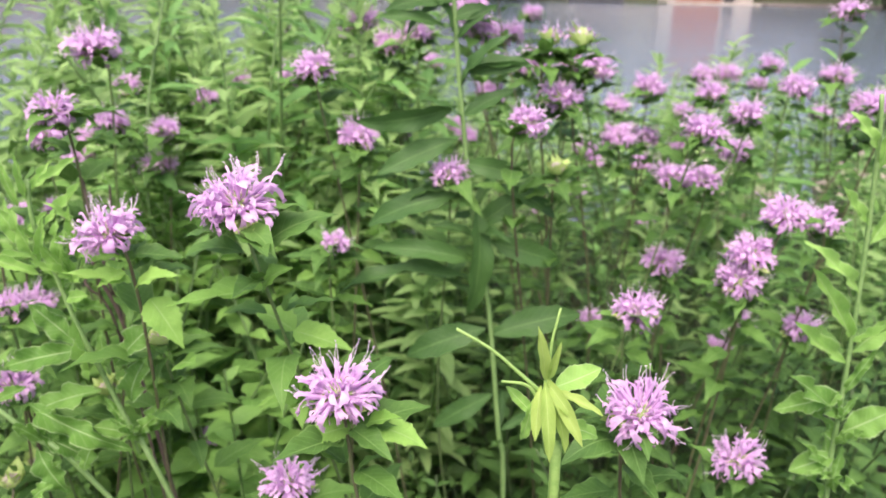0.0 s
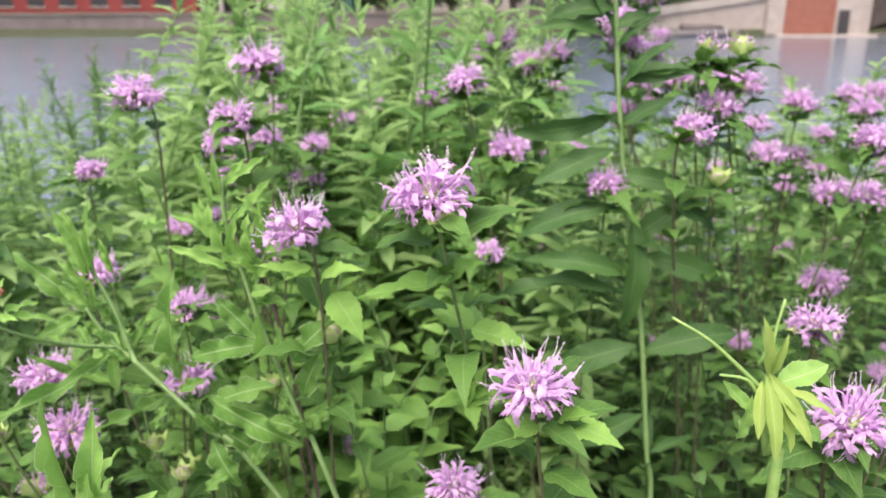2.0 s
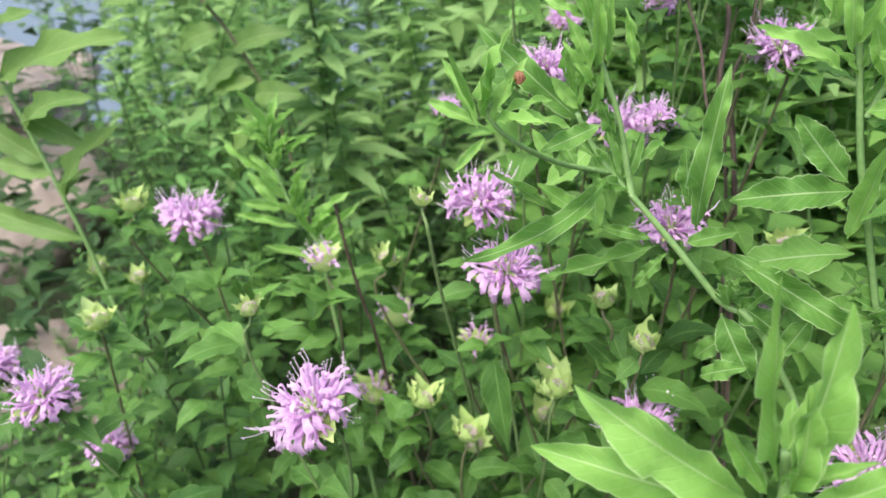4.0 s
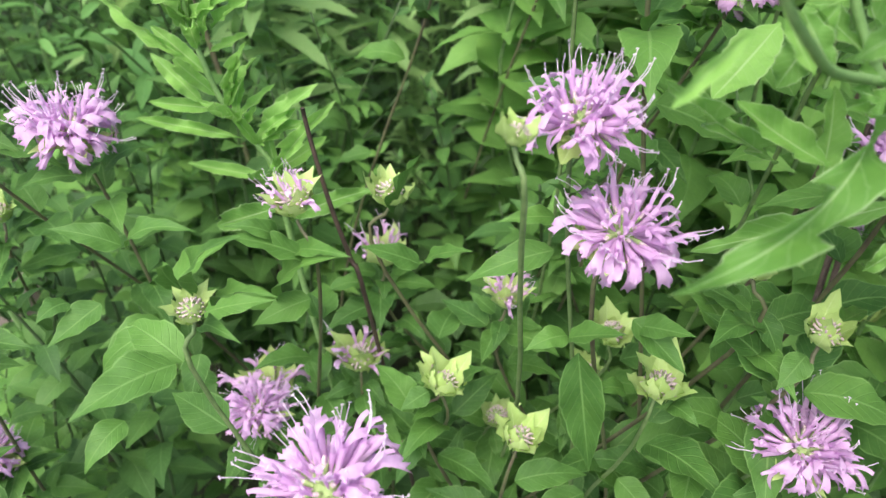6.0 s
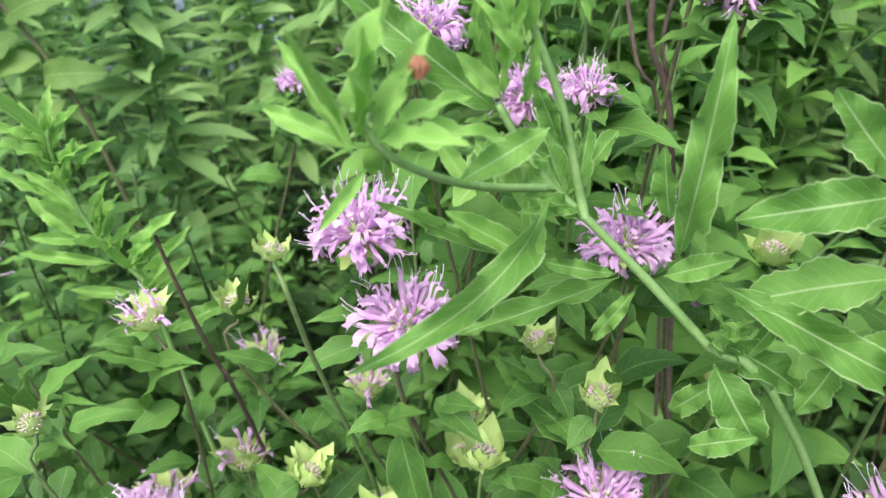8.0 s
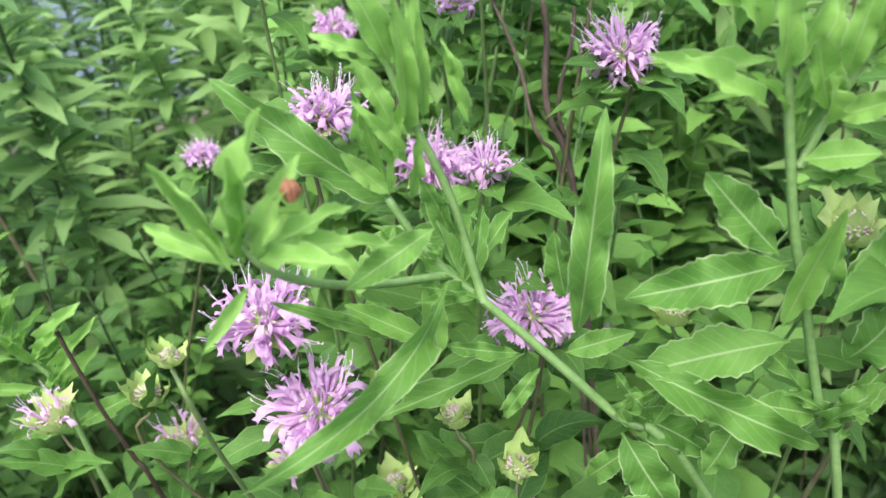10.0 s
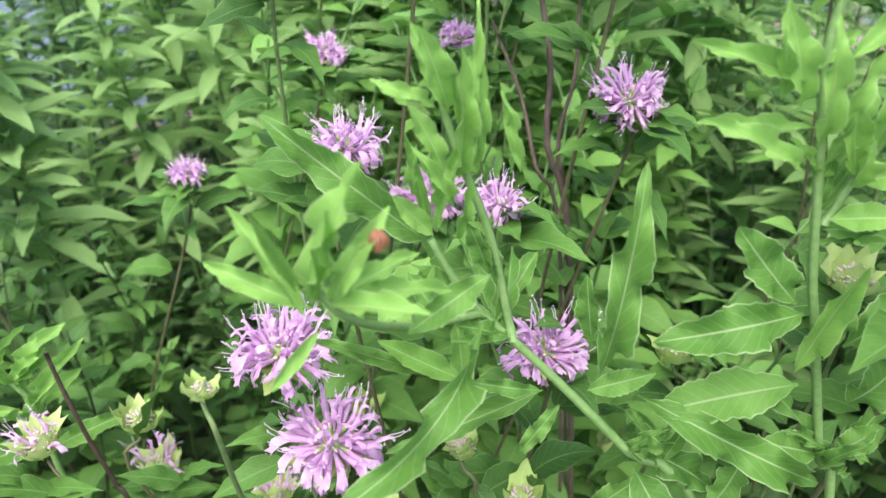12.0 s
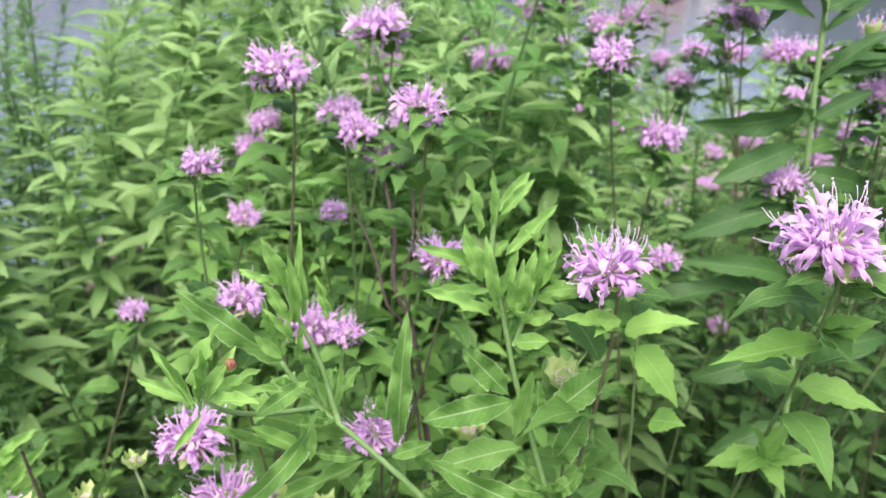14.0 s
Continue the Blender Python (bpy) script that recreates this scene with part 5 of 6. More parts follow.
leaf((0.079, 0.749, 0.941), (-0.084, 0.749, 0.921), 0.031)
leaf((0.087, 0.749, 1.053), (0.153, 0.749, 1.017), 0.025)
leaf((0.096, 0.749, 0.807), (0.027, 0.749, 0.756), 0.028)
leaf((0.045, 0.749, 1.134), (-0.056, 0.749, 1.117), 0.026)
leaf((0.051, 0.749, 1.123), (0.101, 0.749, 1.151), 0.019)
leaf((0.041, 0.749, 1.232), (-0.027, 0.749, 1.222), 0.021)
leaf((0.035, 0.749, 1.284), (0.074, 0.749, 1.304), 0.021)
leaf((0.031, 0.749, 1.314), (-0.016, 0.749, 1.338), 0.021)
leaf((0.031, 0.749, 1.314), (0.078, 0.749, 1.338), 0.021)
leaf((0.084, 0.749, 0.992), (0.162, 0.749, 0.967), 0.030)
leaf((0.052, 0.749, 1.077), (0.122, 0.749, 1.065), 0.024)
leaf((0.066, 0.749, 1.004), (0.128, 0.749, 1.047), 0.027)
leaf((0.032, 0.749, 1.264), (-0.057, 0.749, 1.285), 0.012)
leaf((0.038, 0.749, 1.256), (-0.035, 0.749, 1.269), 0.011)
leaf((0.024, 0.749, 1.270), (-0.009, 0.749, 1.305), 0.013)
leaf((0.041, 0.749, 1.272), (0.055, 0.749, 1.323), 0.013)
leaf((0.044, 0.749, 1.242), (0.100, 0.749, 1.261), 0.012)
leaf((0.034, 0.749, 1.208), (-0.037, 0.749, 1.216), 0.014)
leaf((0.049, 0.749, 1.168), (0.116, 0.749, 1.178), 0.014)
leaf((0.037, 0.749, 1.231), (-0.006, 0.749, 1.195), 0.013)
leaf((0.043, 0.749, 1.197), (0.083, 0.749, 1.231), 0.011)
leaf((0.032, 0.749, 1.275), (0.025, 0.749, 1.328), 0.013)
leaf((0.046, 0.749, 1.259), (0.072, 0.749, 1.296), 0.011)
leaf = leafy_plant("wilted_pale_plant", "pale yellow-green plant with a wilted drooping tip", (0.1, 0.4, 0), PALEL, STEM_PALE, [
    ([(0.088, 0.332, 0.985), (0.084, 0.336, 1.017), (0.081, 0.337, 1.040), (0.082, 0.342, 1.058)], 0.0075),
    ([(0.079, 0.340, 1.051), (0.066, 0.340, 1.063), (0.051, 0.341, 1.076), (0.033, 0.344, 1.086)], 0.0026),
    ([(0.077, 0.339, 1.048), (0.070, 0.338, 1.057), (0.057, 0.338, 1.059)], 0.0024),
    ([(0.082, 0.342, 1.057), (0.083, 0.345, 1.078), (0.087, 0.349, 1.096)], 0.0022),
], (0.1, 0.4, 0), 0, 0.03)
leaf((0.081, 0.341, 1.060), (0.098, 0.323, 1.032), 0.0087)
leaf((0.082, 0.340, 1.058), (0.090, 0.321, 1.026), 0.0093)
leaf((0.080, 0.340, 1.058), (0.081, 0.320, 1.025), 0.0087)
leaf((0.078, 0.340, 1.056), (0.074, 0.323, 1.033), 0.0076)
leaf((0.084, 0.339, 1.053), (0.109, 0.326, 1.046), 0.0064)
leaf((0.080, 0.340, 1.058), (0.074, 0.339, 1.091), 0.0070)
leaf((0.082, 0.340, 1.059), (0.086, 0.337, 1.084), 0.0047)
leaf((0.081, 0.340, 1.058), (0.094, 0.326, 1.044), 0.0070)
leaf((0.085, 0.341, 1.054), (0.110, 0.348, 1.064), 0.0157, LIME)
leaf((0.075, 0.337, 1.040), (0.060, 0.345, 1.054), 0.0076, LIME)
leaf((0.074, 0.339, 1.048), (0.069, 0.337, 1.023), 0.0076, LIME)
leaf((0.089, 0.336, 1.034), (0.111, 0.337, 1.024), 0.0117, LIME)
leaf = leafy_plant("upright_leafy_plant", "slender bright green plant with lance-shaped leaves", (0.37, 0.53, 0), LANCE, STEM_GREEN, [
    ([(0.351, 0.504, 0.808), (0.346, 0.504, 0.888), (0.342, 0.504, 0.977), (0.336, 0.504, 1.071), (0.328, 0.504, 1.156), (0.323, 0.504, 1.187)], 0.0050),
], (0.37, 0.53, 0), 34, 0.042, rise=(0.5, 1.2), young=0.97)
leaf((0.341, 0.504, 0.982), (0.290, 0.504, 1.021), 0.020)
leaf((0.341, 0.504, 1.002), (0.304, 0.504, 1.058), 0.020)
leaf((0.346, 0.504, 0.957), (0.290, 0.504, 0.942), 0.021)
leaf((0.346, 0.504, 0.931), (0.293, 0.504, 0.977), 0.021)
leaf((0.348, 0.504, 0.899), (0.314, 0.504, 0.883), 0.022)
leaf((0.338, 0.504, 1.040), (0.292, 0.504, 1.080), 0.017)
leaf((0.335, 0.504, 1.093), (0.309, 0.504, 1.123), 0.016)
leaf((0.333, 0.504, 1.136), (0.334, 0.504, 1.176), 0.015)
leaf((0.343, 0.504, 0.992), (0.377, 0.504, 1.021), 0.025)
leaf((0.349, 0.504, 0.921), (0.386, 0.504, 0.942), 0.027)
leaf((0.338, 0.504, 1.080), (0.357, 0.504, 1.111), 0.020)
leaf((0.328, 0.504, 1.148), (0.306, 0.504, 1.175), 0.014)
leaf = leafy_plant("broad_leafy_plant", "bright green plant with long upright lance leaves", (-0.26, 0.44, 0), LANCE, STEM_GREEN, [
    ([(-0.264, 0.310, 0.889), (-0.265, 0.310, 0.926), (-0.266, 0.310, 0.961), (-0.269, 0.310, 0.979)], 0.0060),
], (-0.26, 0.44, 0), 6, 0.04, young=0.5)
leaf((-0.275, 0.310, 0.948), (-0.351, 0.310, 0.955), 0.025)
leaf((-0.276, 0.310, 0.954), (-0.336, 0.310, 0.994), 0.029)
leaf((-0.278, 0.310, 0.947), (-0.313, 0.310, 0.987), 0.016)
leaf((-0.267, 0.310, 0.960), (-0.262, 0.310, 1.033), 0.022)
leaf((-0.269, 0.310, 0.966), (-0.283, 0.310, 1.044), 0.009)
leaf((-0.259, 0.310, 0.956), (-0.227, 0.310, 0.993), 0.018)
leaf((-0.261, 0.310, 0.952), (-0.222, 0.310, 0.952), 0.016)
leaf((-0.267, 0.310, 0.950), (-0.278, 0.310, 0.924), 0.011)
leaf((-0.266, 0.310, 0.950), (-0.261, 0.310, 0.928), 0.009)
leaf((-0.265, 0.310, 0.951), (-0.246, 0.310, 0.934), 0.011)
leaf((-0.271, 0.310, 0.959), (-0.289, 0.310, 0.987), 0.011)
leaf((-0.265, 0.310, 0.964), (-0.268, 0.310, 1.007), 0.013)
leaf((-0.270, 0.310, 0.946), (-0.315, 0.310, 0.917), 0.020)
leaf = leafy_plant("tall_leafy_plant", "tall green plant with toothed leaves at the bank edge", (-0.8, 0.62, 0), BROAD, STEM_GREEN, [
    ([(-0.856, 0.600, 0.595), (-0.888, 0.600, 0.767), (-0.919, 0.600, 0.878), (-0.950, 0.600, 0.974), (-0.977, 0.600, 1.046), (-1.002, 0.600, 1.092), (-1.016, 0.600, 1.142)], 0.0060),
], (-0.8, 0.62, 0), 16, 0.05)
leaf((-0.893, 0.600, 0.782), (-1.048, 0.600, 0.800), 0.025)
leaf((-0.904, 0.600, 0.824), (-0.817, 0.600, 0.912), 0.028)
leaf((-0.915, 0.600, 0.865), (-0.988, 0.600, 0.904), 0.027)
leaf((-0.922, 0.600, 0.898), (-0.818, 0.600, 0.944), 0.028)
leaf((-0.938, 0.600, 0.930), (-1.046, 0.600, 0.918), 0.031)
leaf((-0.943, 0.600, 0.943), (-0.778, 0.600, 0.996), 0.038)
leaf((-0.952, 0.600, 0.968), (-0.869, 0.600, 1.012), 0.023)
leaf((-0.955, 0.600, 0.986), (-1.030, 0.600, 1.012), 0.030)
leaf((-0.964, 0.600, 1.011), (-0.897, 0.600, 1.051), 0.023)
leaf((-0.968, 0.600, 1.022), (-1.040, 0.600, 1.054), 0.024)
leaf((-0.977, 0.600, 1.046), (-0.916, 0.600, 1.089), 0.023)
leaf((-0.987, 0.600, 1.063), (-1.031, 0.600, 1.102), 0.024)
leaf((-0.927, 0.600, 0.911), (-0.861, 0.600, 0.886), 0.026)
leaf((-0.910, 0.600, 0.852), (-0.977, 0.600, 0.856), 0.024)
leaf = leafy_plant("sapling", "young tree with broad toothed light green leaves", (-0.66, 0.78, 0), BROAD, STEM_DARK, [
    ([(-0.830, 0.900, 0.739), (-0.889, 0.900, 0.899), (-0.998, 0.900, 1.013), (-1.066, 0.900, 1.073), (-1.123, 0.900, 1.133)], 0.0060),
    ([(-0.998, 0.900, 1.013), (-1.04, 0.93, 1.06), (-1.271, 1.035, 1.080)], 0.0045),
], (-0.66, 0.78, 0), 0, 0.03)
leaf((-0.955, 0.900, 0.976), (-1.095, 0.900, 0.940), 0.041)
leaf((-0.991, 0.900, 0.998), (-0.961, 0.900, 0.947), 0.035)
leaf((-1.016, 0.900, 1.020), (-1.130, 0.900, 0.993), 0.028)
leaf((-0.932, 0.900, 0.937), (-0.862, 0.900, 1.004), 0.042)
leaf((-0.915, 0.900, 0.922), (-0.985, 0.900, 0.889), 0.031)
leaf((-1.040, 0.900, 1.051), (-0.983, 0.900, 1.082), 0.040)
leaf((-1.057, 0.900, 1.066), (-1.164, 0.900, 1.046), 0.037)
leaf((-0.899, 0.900, 0.898), (-0.818, 0.900, 0.922), 0.033)
leaf((-0.891, 0.900, 0.882), (-0.956, 0.900, 0.830), 0.035)
leaf((-1.074, 0.900, 1.080), (-1.021, 0.900, 1.116), 0.040)
leaf((-0.877, 0.900, 0.841), (-0.802, 0.900, 0.849), 0.034)
leaf((-0.875, 0.900, 0.858), (-0.942, 0.900, 0.839), 0.026)
leaf((-1.100, 0.900, 1.103), (-1.199, 0.900, 1.090), 0.043)
leaf((-1.115, 0.900, 1.125), (-1.062, 0.900, 1.154), 0.041)
leaf((-0.861, 0.900, 0.816), (-0.920, 0.900, 0.755), 0.031)
leaf((-1.349, 1.004, 1.076), (-1.362, 0.948, 1.043), 0.041)
leaf((-1.280, 1.033, 1.084), (-1.255, 0.972, 1.011), 0.043)
leaf((-1.252, 1.039, 1.075), (-1.165, 1.015, 1.031), 0.047)
leaf((-1.316, 1.022, 1.089), (-1.306, 0.958, 1.021), 0.037)
leaf((-1.229, 1.056, 1.092), (-1.206, 1.003, 1.037), 0.037)
leaf((-1.271, 1.035, 1.080), (-1.320, 0.973, 1.063), 0.037)
leaf((-0.812, 0.744, 1.190), (-0.770, 0.744, 1.078), 0.062, PALE_BROAD)
leaf((-0.800, 0.750, 1.188), (-0.835, 0.735, 1.095), 0.050, PALE_BROAD)


def dead_twig(points, w, mat=TWIG, label="bare dark brown dead plant stalk"):
    o = Vector(points[-1])
    t = thing("dead_twig", o, label, "twig")
    part("stalk", stem_mesh([([Vector(p) - o for p in smooth_line(points, 4)], w / 3, w / 2)], mat), t)


dead_twig([(-0.596, 0.600, 0.873), (-0.592, 0.600, 0.847), (-0.584, 0.600, 0.807), (-0.574, 0.600, 0.769), (-0.565, 0.606, 0.715), (-0.53, 0.66, 0.3), (-0.5, 0.68, -0.02)], 0.0038)

for top, mid, low, foot, w in (
        ((-0.352, 0.722, 1.040), (-0.320, 0.692, 0.960), (-0.294, 0.700, 0.884), (-0.19, 0.69), 0.0032),
        ((-0.325, 0.726, 1.060), (-0.313, 0.700, 0.970), (-0.287, 0.702, 0.882), (-0.17, 0.71), 0.0052),
        ((-0.300, 0.730, 1.052), (-0.306, 0.704, 0.968), (-0.290, 0.706, 0.890), (-0.18, 0.72), 0.0034)):
    bow = (Vector(top) + Vector(mid)) / 2 + Vector((0.004, 0, 0))
    dead_twig([top, bow, mid, low, Vector(low).lerp(Vector((*foot, 0)), 0.5), (*foot, -0.02)], w, DEAD_STALK, "dry purplish brown stalk of last year")


# ---- repeated filler plants ----
def leafy_stem(seed, height, shape, mat, n_nodes, leaf_len, ratio, spiral, lo, name, label, group, droop=0.8, top_tuft=0):
    """A plain leafy plant of the given height at the origin, built once and then copied."""
    r = random.Random(seed)
    t = thing(name, (0, 0, 0), label, CAT, group)
    line = smooth_line([(0, 0, -0.03), (r.uniform(-.03, .03), r.uniform(-.03, .03), height * 0.4), (r.uniform(-.06, .06), r.uniform(-.06, .06), height * 0.75), (r.uniform(-.09, .09), r.uniform(-.09, .09), height)], 5)
    part("stem", stem_mesh([(line, 0.0032, 0.0012)], STEM_FILL if mat in (LEAF_FILL_SHADE, LEAF_WILLOW) else STEM_MID), t)
    s = Soup()
    turn = r.uniform(0, 6)
    for k in range(n_nodes):
        q = lo + (1 - lo) * (k + 0.5) / n_nodes
        i = q * (len(line) - 1)
        a = int(i)
        p = Vector(line[a]).lerp(Vector(line[min(a + 1, len(line) - 1)]), i - a)
        grow = min(1.0, 0.35 + 2.2 * (1 - q))
        for sgn in ((0,) if spiral else (0, math.pi)):
            an = turn + sgn + r.uniform(-.3, .3)
            el = r.uniform(-0.3, 0.5) + (0.5 if q > 0.9 else 0)
            d = Vector((math.cos(an) * math.cos(el), math.sin(an) * math.cos(el), math.sin(el)))
            L = leaf_len * grow * r.uniform(0.8, 1.2)
            v, f, u = blade(shape, 5, teeth=0.03, fold=0.3, droop=droop * r.uniform(0.3, 1.4), wave=0.06, seed=k * 7 + seed, across=2)
            s.add(v, f, u, leaf_matrix(p, p + d * L, L * ratio, (r.uniform(-.3, .3), r.uniform(-.3, .3), 1), (0, 0, 0)))
        turn += 2.4 if spiral else 1.57
    part("foliage", s.mesh("foliage", [mat]), t)
    return t


def spots(protos, count, seed, xr, yr, hr, keep):
    """Chosen plant and pose, spread over a rectangle where keep(x, y) gives the greatest height, or None."""
    r = random.Random(seed)
    for _ in range(count):
        x, y = r.uniform(*xr), r.uniform(*yr)
        cap = keep(x, y)
        if cap is None:
            continue
        h = min(r.uniform(*hr), cap * r.uniform(0.88, 1.0))
        w = h * r.uniform(0.85, 1.15)
        turn = Euler((r.uniform(-.08, .08), r.uniform(-.08, .08), r.uniform(0, 6.28))).to_matrix().to_4x4()
        yield r.choice(protos), Matrix.Translation((x, y, ground_height(x, y))) @ turn, (w, w, h)


def scatter(*args):
    for p, m, size in spots(*args):
        copy_thing(p, m).scale = size


def scatter_joined(name, label, *args):
    """The farther plants of a kind, joined into one object."""
    cache = {}
    V, F, U, M = [], [], [], []
    base = 0
    mats = []
    for p, m, size in spots(*args):
        if p.name not in cache:
            got = []
            for c in p.children:
                me = c.data
                co = np.array([v.co for v in me.vertices])
                uv = np.full((len(co), 2), 0.2)
                for lp, d in zip(me.loops, me.uv_layers[0].data):
                    uv[lp.vertex_index] = d.uv
                if me.materials[0] not in mats:
                    mats.append(me.materials[0])
                got.append((co, [tuple(q.vertices) for q in me.polygons], uv, mats.index(me.materials[0])))
            cache[p.name] = got
        mm = np.array(m @ Matrix.Diagonal((*size, 1)))
        for co, fs, uv, k in cache[p.name]:
            V.append(co @ mm[:3, :3].T + mm[:3, 3])
            F += [tuple(i + base for i in q) for q in fs]
            U.append(uv)
            M += [k] * len(fs)
            base += len(co)
    tagged(new(name, mesh_from(name, np.concatenate(V), F, mats, np.concatenate(U), M)), label, "plants", kind="stuff")


BERG_FILL = [leafy_stem(100 + k, 1.0, ovate, LEAF_FILL_SHADE, 14, 0.064, 0.48, False, 0.22, "bergamot_shoot", "leafy green bergamot shoot without a flower", "leafy shoots") for k in range(6)]
ROD_FILL = [leafy_stem(200 + k, 1.0, narrow, LEAF_ROD, 64, 0.074, 0.25, True, 0.46, "goldenrod", "tall goldenrod with many narrow bright green leaves", "goldenrods", 0.5) for k in range(5)]
LANCE_FILL = [leafy_stem(300 + k, 1.0, lance, LEAF_MID, 26, 0.085, 0.27, True, 0.2, "lance_leaved_plant", "tall green plant with lance-shaped leaves", "lance-leaved plants", 0.7) for k in range(4)]


# same bergamot shoots in the lit-looking green
LIGHT_FILL = [leafy_stem(500 + k, 1.0, ovate, LEAF_FILL_LIT, 15, 0.070, 0.54, False, 0.3, "bergamot_shoot", "bergamot shoot without a flower, its green lightened as if lit", "leafy shoots") for k in range(3)]
WILLOW_FILL = [leafy_stem(400 + k, 1.0, narrow, LEAF_WILLOW, 72, 0.062, 0.24, True, 0.25, "willow_shoot", "slender willow shoot with small dark green leaves", "willow shoots", 0.6) for k in range(3)]


def open_side(x, y):
    """Low growth towards the boulders beside the bed."""
    side = (-x - 0.26) / max(y, 0.05)
    if side < 0.95:
        return 9.0
    return max(0.16 if side > 1.1 else 0.22, (1.12 if side < 1.1 else 0.92) - 0.42 * math.hypot(x + 0.26, y))


def river_gap(x, y):
    """The thin growth through which the river shows."""
    return y > 1.0 and x < -0.25 - 0.42 * y


def water_window(x, y):
    """The break in the growth that looks down on the water."""
    return y > 0.95 and -0.99 < x + 0.49 * (y - 1.2) < -0.62


def shoot_cap(x, y):
    if water_window(x, y):
        return min(max(0.12, 0.64 - 0.3 * (y - 1.2)), open_side(x, y))
    if y < 0.45:
        cap = 0.50 if y > 0.3 or abs(x) > 1.0 else None
    elif y < 0.75:
        cap = 0.60 + 0.24 * (y - 0.45) / 0.3 - (0.12 if -0.7 < x < -0.4 else -0.05 if x < -0.7 else 0)
    else:
        cap = 0.86 + 0.06 * min(1.0, y - 0.75)
    if cap and -0.22 < x < 0.08 and 0.5 < y < 1.05:
        cap = min(cap, 0.60)
    if cap and -0.70 < x < -0.49 and 0.50 < y < 1.0:
        cap = min(cap, 0.50 if y > 0.75 else 0.58)
    if river_gap(x, y):
        cap = 0.86 if 0.62 * y < -x - 0.26 < 0.98 * y else 0.52
    return cap and min(cap, open_side(x, y))


def rod_cap(x, y):
    if y < 0.95 or open_side(x, y) < 1:
        return None
    if water_window(x, y):
        return 1.10 if (math.sin(x * 57.1 + y * 31.9) * 1000) % 1 < 0.25 else None
    if river_gap(x, y):
        return 1.12 if (math.sin(x * 91.7 + y * 47.3) * 1000) % 1 < 0.55 else None
    return 1.16 if x < -0.75 else 1.40 if x < 0.02 else 1.02


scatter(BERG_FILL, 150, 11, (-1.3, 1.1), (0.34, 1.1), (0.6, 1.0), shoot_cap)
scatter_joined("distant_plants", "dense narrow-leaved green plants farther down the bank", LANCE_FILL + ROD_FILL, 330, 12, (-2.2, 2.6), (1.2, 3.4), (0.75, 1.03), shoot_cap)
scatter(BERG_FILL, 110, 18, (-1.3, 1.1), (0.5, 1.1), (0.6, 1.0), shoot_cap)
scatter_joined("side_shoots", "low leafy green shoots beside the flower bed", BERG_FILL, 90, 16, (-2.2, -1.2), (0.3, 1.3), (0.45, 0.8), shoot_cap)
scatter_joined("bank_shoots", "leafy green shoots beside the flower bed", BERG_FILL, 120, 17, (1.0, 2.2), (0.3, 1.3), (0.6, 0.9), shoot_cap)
scatter_joined("shore_shoots", "dark leafy shoots along the river shore", LANCE_FILL[:2] + BERG_FILL[:3], 90, 27, (-2.0, -0.85), (1.0, 2.0), (0.7, 0.95), shoot_cap)
scatter(LIGHT_FILL, 26, 41, (-0.38, -0.15), (0.70, 1.15), (0.92, 1.04), lambda x, y: 0.85 + 0.25 * min(1.0, (y - 0.6) / 0.35))
scatter(LIGHT_FILL, 44, 43, (-0.52, -0.04), (0.95, 1.5), (0.92, 1.10), lambda x, y: 1.0 + 0.1 * (y - 0.95))
scatter(LIGHT_FILL, 16, 42, (-1.05, -0.72), (0.55, 0.95), (0.65, 0.95), lambda x, y: min(0.60 + 0.25 * (y - 0.5), open_side(x, y)))
scatter(WILLOW_FILL, 92, 31, (-2.4, -0.55), (1.0, 2.9), (0.95, 1.22), lambda x, y: 1.22 if water_window(x, y) else None)
scatter(ROD_FILL, 120, 13, (-2.0, 0.35), (0.95, 2.8), (0.92, 1.34), rod_cap)
scatter(ROD_FILL, 30, 14, (0.3, 2.4), (1.9, 3.2), (0.9, 1.12), rod_cap)
scatter(ROD_FILL, 85, 19, (-1.1, 0.0), (1.0, 2.1), (1.02, 1.38), rod_cap)
scatter(LANCE_FILL, 22, 20, (-0.45, 0.02), (1.0, 1.6), (1.15, 1.36), rod_cap)
scatter(ROD_FILL, 24, 24, (-0.42, 0.0), (0.95, 1.3), (0.86, 1.02), shoot_cap)
for k, (x, y, h, w) in enumerate(((0.596, 1.8, 1.12, 1.7), (0.64, 1.75, 1.07, 1.6), (0.56, 1.84, 1.06, 1.6), (0.70, 1.7, 1.03, 1.5))):
    copy_thing(ROD_FILL[k], Matrix.Translation((x, y, ground_height(x, y)))).scale = (w, w, h)
for k, (x, y, h, w) in enumerate(((0.797, 1.56, 1.17, 1.5), (0.83, 1.58, 1.13, 1.4))):
    copy_thing(LANCE_FILL[k], Matrix.Translation((x, y, ground_height(x, y)))).scale = (w, w, h)
scatter(LANCE_FILL, 60, 15, (-2.0, 2.0), (0.85, 2.6), (0.75, 1.05), shoot_cap)
scatter(LANCE_FILL, 22, 22, (-0.42, 0.0), (0.95, 1.4), (0.85, 1.0), shoot_cap)
scatter(BERG_FILL, 30, 23, (0.0, 0.7), (0.9, 1.4), (0.85, 1.0), shoot_cap)
for p in BERG_FILL + ROD_FILL + LANCE_FILL + WILLOW_FILL + LIGHT_FILL:
    k = RND.random()
    p.location = (-2.3 - k, 1.4 + 1.2 * RND.random(), ground_height(-2.3 - k, 1.8))
    p.scale = (0.8, 0.8, 0.8)


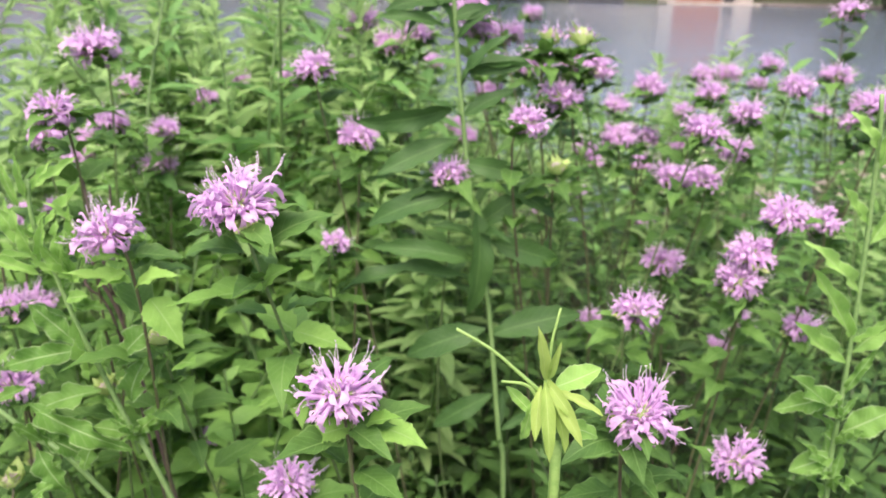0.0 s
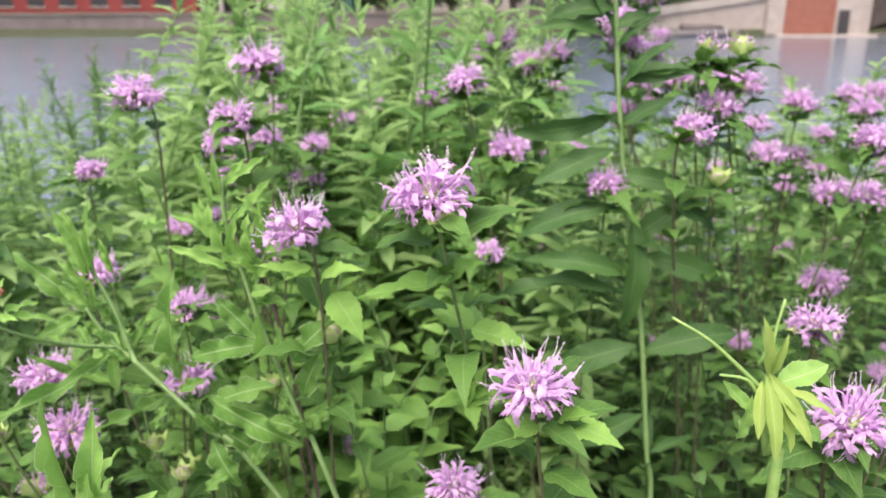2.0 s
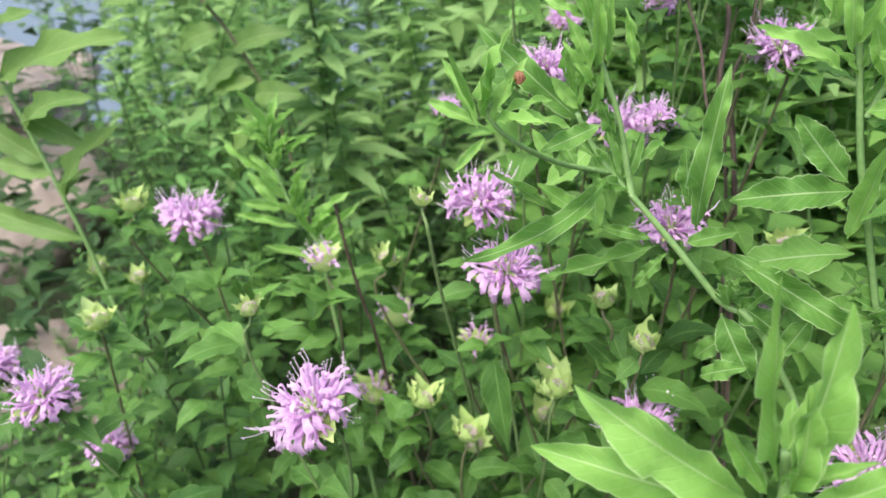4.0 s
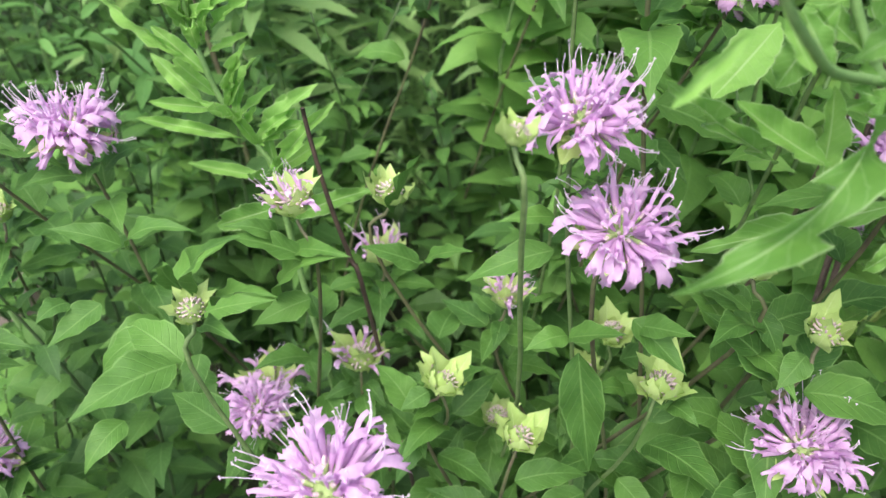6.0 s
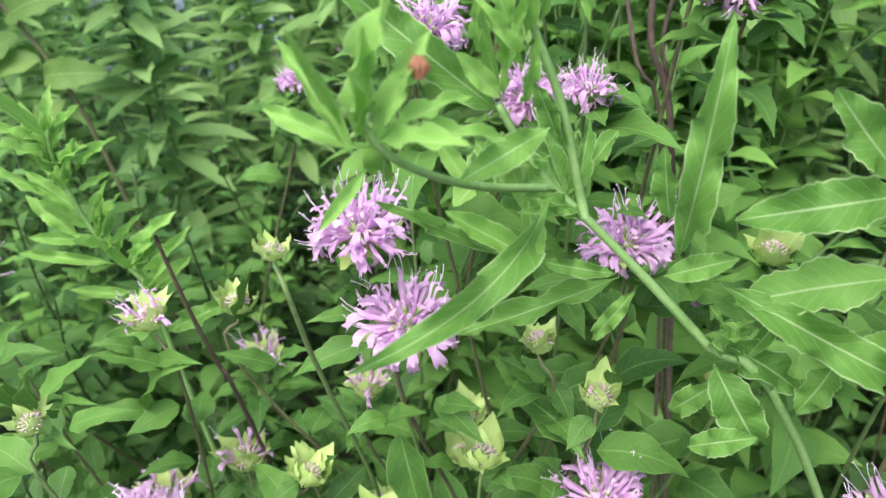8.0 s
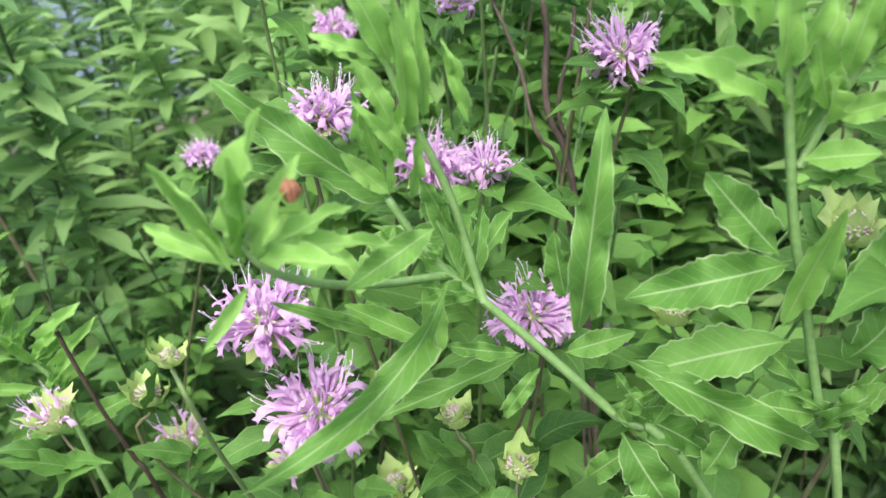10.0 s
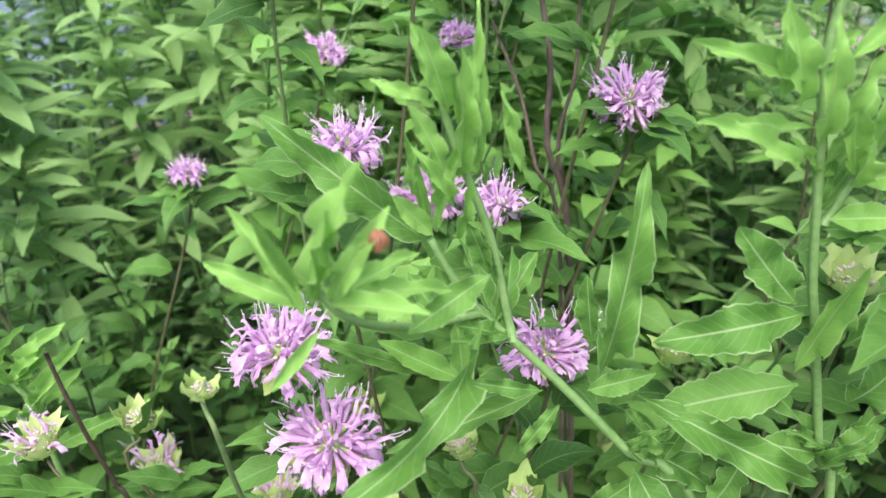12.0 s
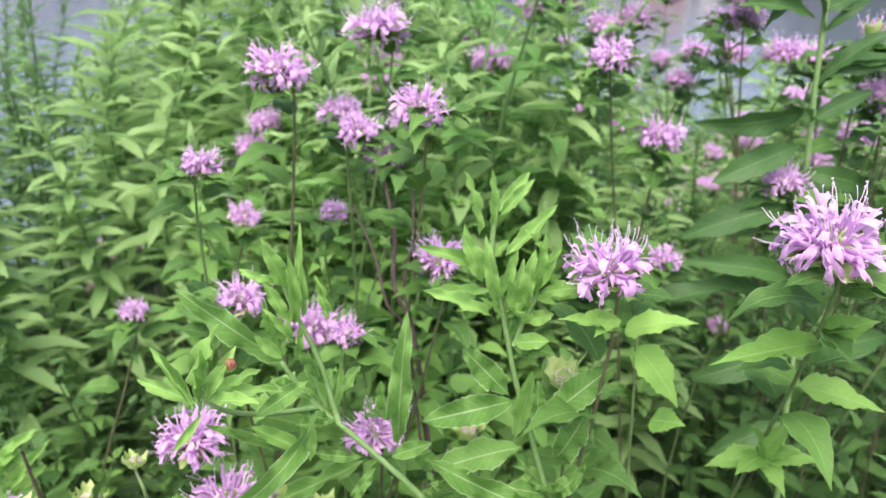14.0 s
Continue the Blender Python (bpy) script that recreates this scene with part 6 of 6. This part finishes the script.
# ---- low undergrowth ----
def undergrowth():
    rng = np.random.default_rng(5)
    v0, f0, u0 = blade(ovate, 3, fold=0.3, droop=0.9, seed=1, across=2)
    v0, f0, u0 = np.array(v0), np.array(f0), np.array(u0)
    n = 16500
    x = rng.uniform(-2.8, 2.8, n)
    y = rng.uniform(0.15, 3.9, n)
    rim = np.array([noise.noise((a * 1.1, b * 1.1, 7.0)) for a, b in zip(x, y)]) * 0.9
    inside = ((x / 2.75) ** 4 + ((y - 2.0) / 1.95) ** 4 + rim < 1.0) | ((np.abs(x) < 1.4) & (y > 0.3) & (y < 3.2))
    x, y = x[inside], y[inside]
    n = len(x)
    g = np.array([ground_height(a, b) for a, b in zip(x, y)])
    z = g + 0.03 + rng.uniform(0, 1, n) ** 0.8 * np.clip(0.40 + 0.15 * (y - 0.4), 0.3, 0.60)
    an = rng.uniform(0, 2 * np.pi, n)
    el = rng.uniform(-0.5, 0.4, n)
    L = rng.uniform(0.04, 0.085, n)
    d = np.stack([np.cos(an) * np.cos(el), np.sin(an) * np.cos(el), np.sin(el)], 1)
    up = np.stack([rng.uniform(-.5, .5, n), rng.uniform(-.5, .5, n), np.ones(n)], 1)
    xa = np.cross(d, up)
    xa /= np.linalg.norm(xa, axis=1)[:, None]
    za = np.cross(xa, d)
    P = np.stack([x, y, z], 1)
    V = P[:, None] + (v0[None, :, 0:1] * xa[:, None] * 0.5 + v0[None, :, 1:2] * d[:, None] + v0[None, :, 2:3] * za[:, None]) * L[:, None, None]
    F = (f0[None] + (np.arange(n) * len(v0))[:, None, None]).reshape(-1, 4)
    me = bpy.data.meshes.new("undergrowth")
    me.from_pydata(V.reshape(-1, 3), [], F.tolist())
    me.materials.append(LEAF_LOW_SHADE)
    lay = me.uv_layers.new(name="UVMap")
    idx = np.empty(len(me.loops), np.int32)
    me.loops.foreach_get("vertex_index", idx)
    lay.data.foreach_set("uv", np.tile(u0, (n, 1)).astype(np.float32)[idx].ravel())
    me.update()
    tagged(new("undergrowth", me), "dense undergrowth leaves over the bank, green darkened to paint shade", "undergrowth", kind="stuff")


undergrowth()
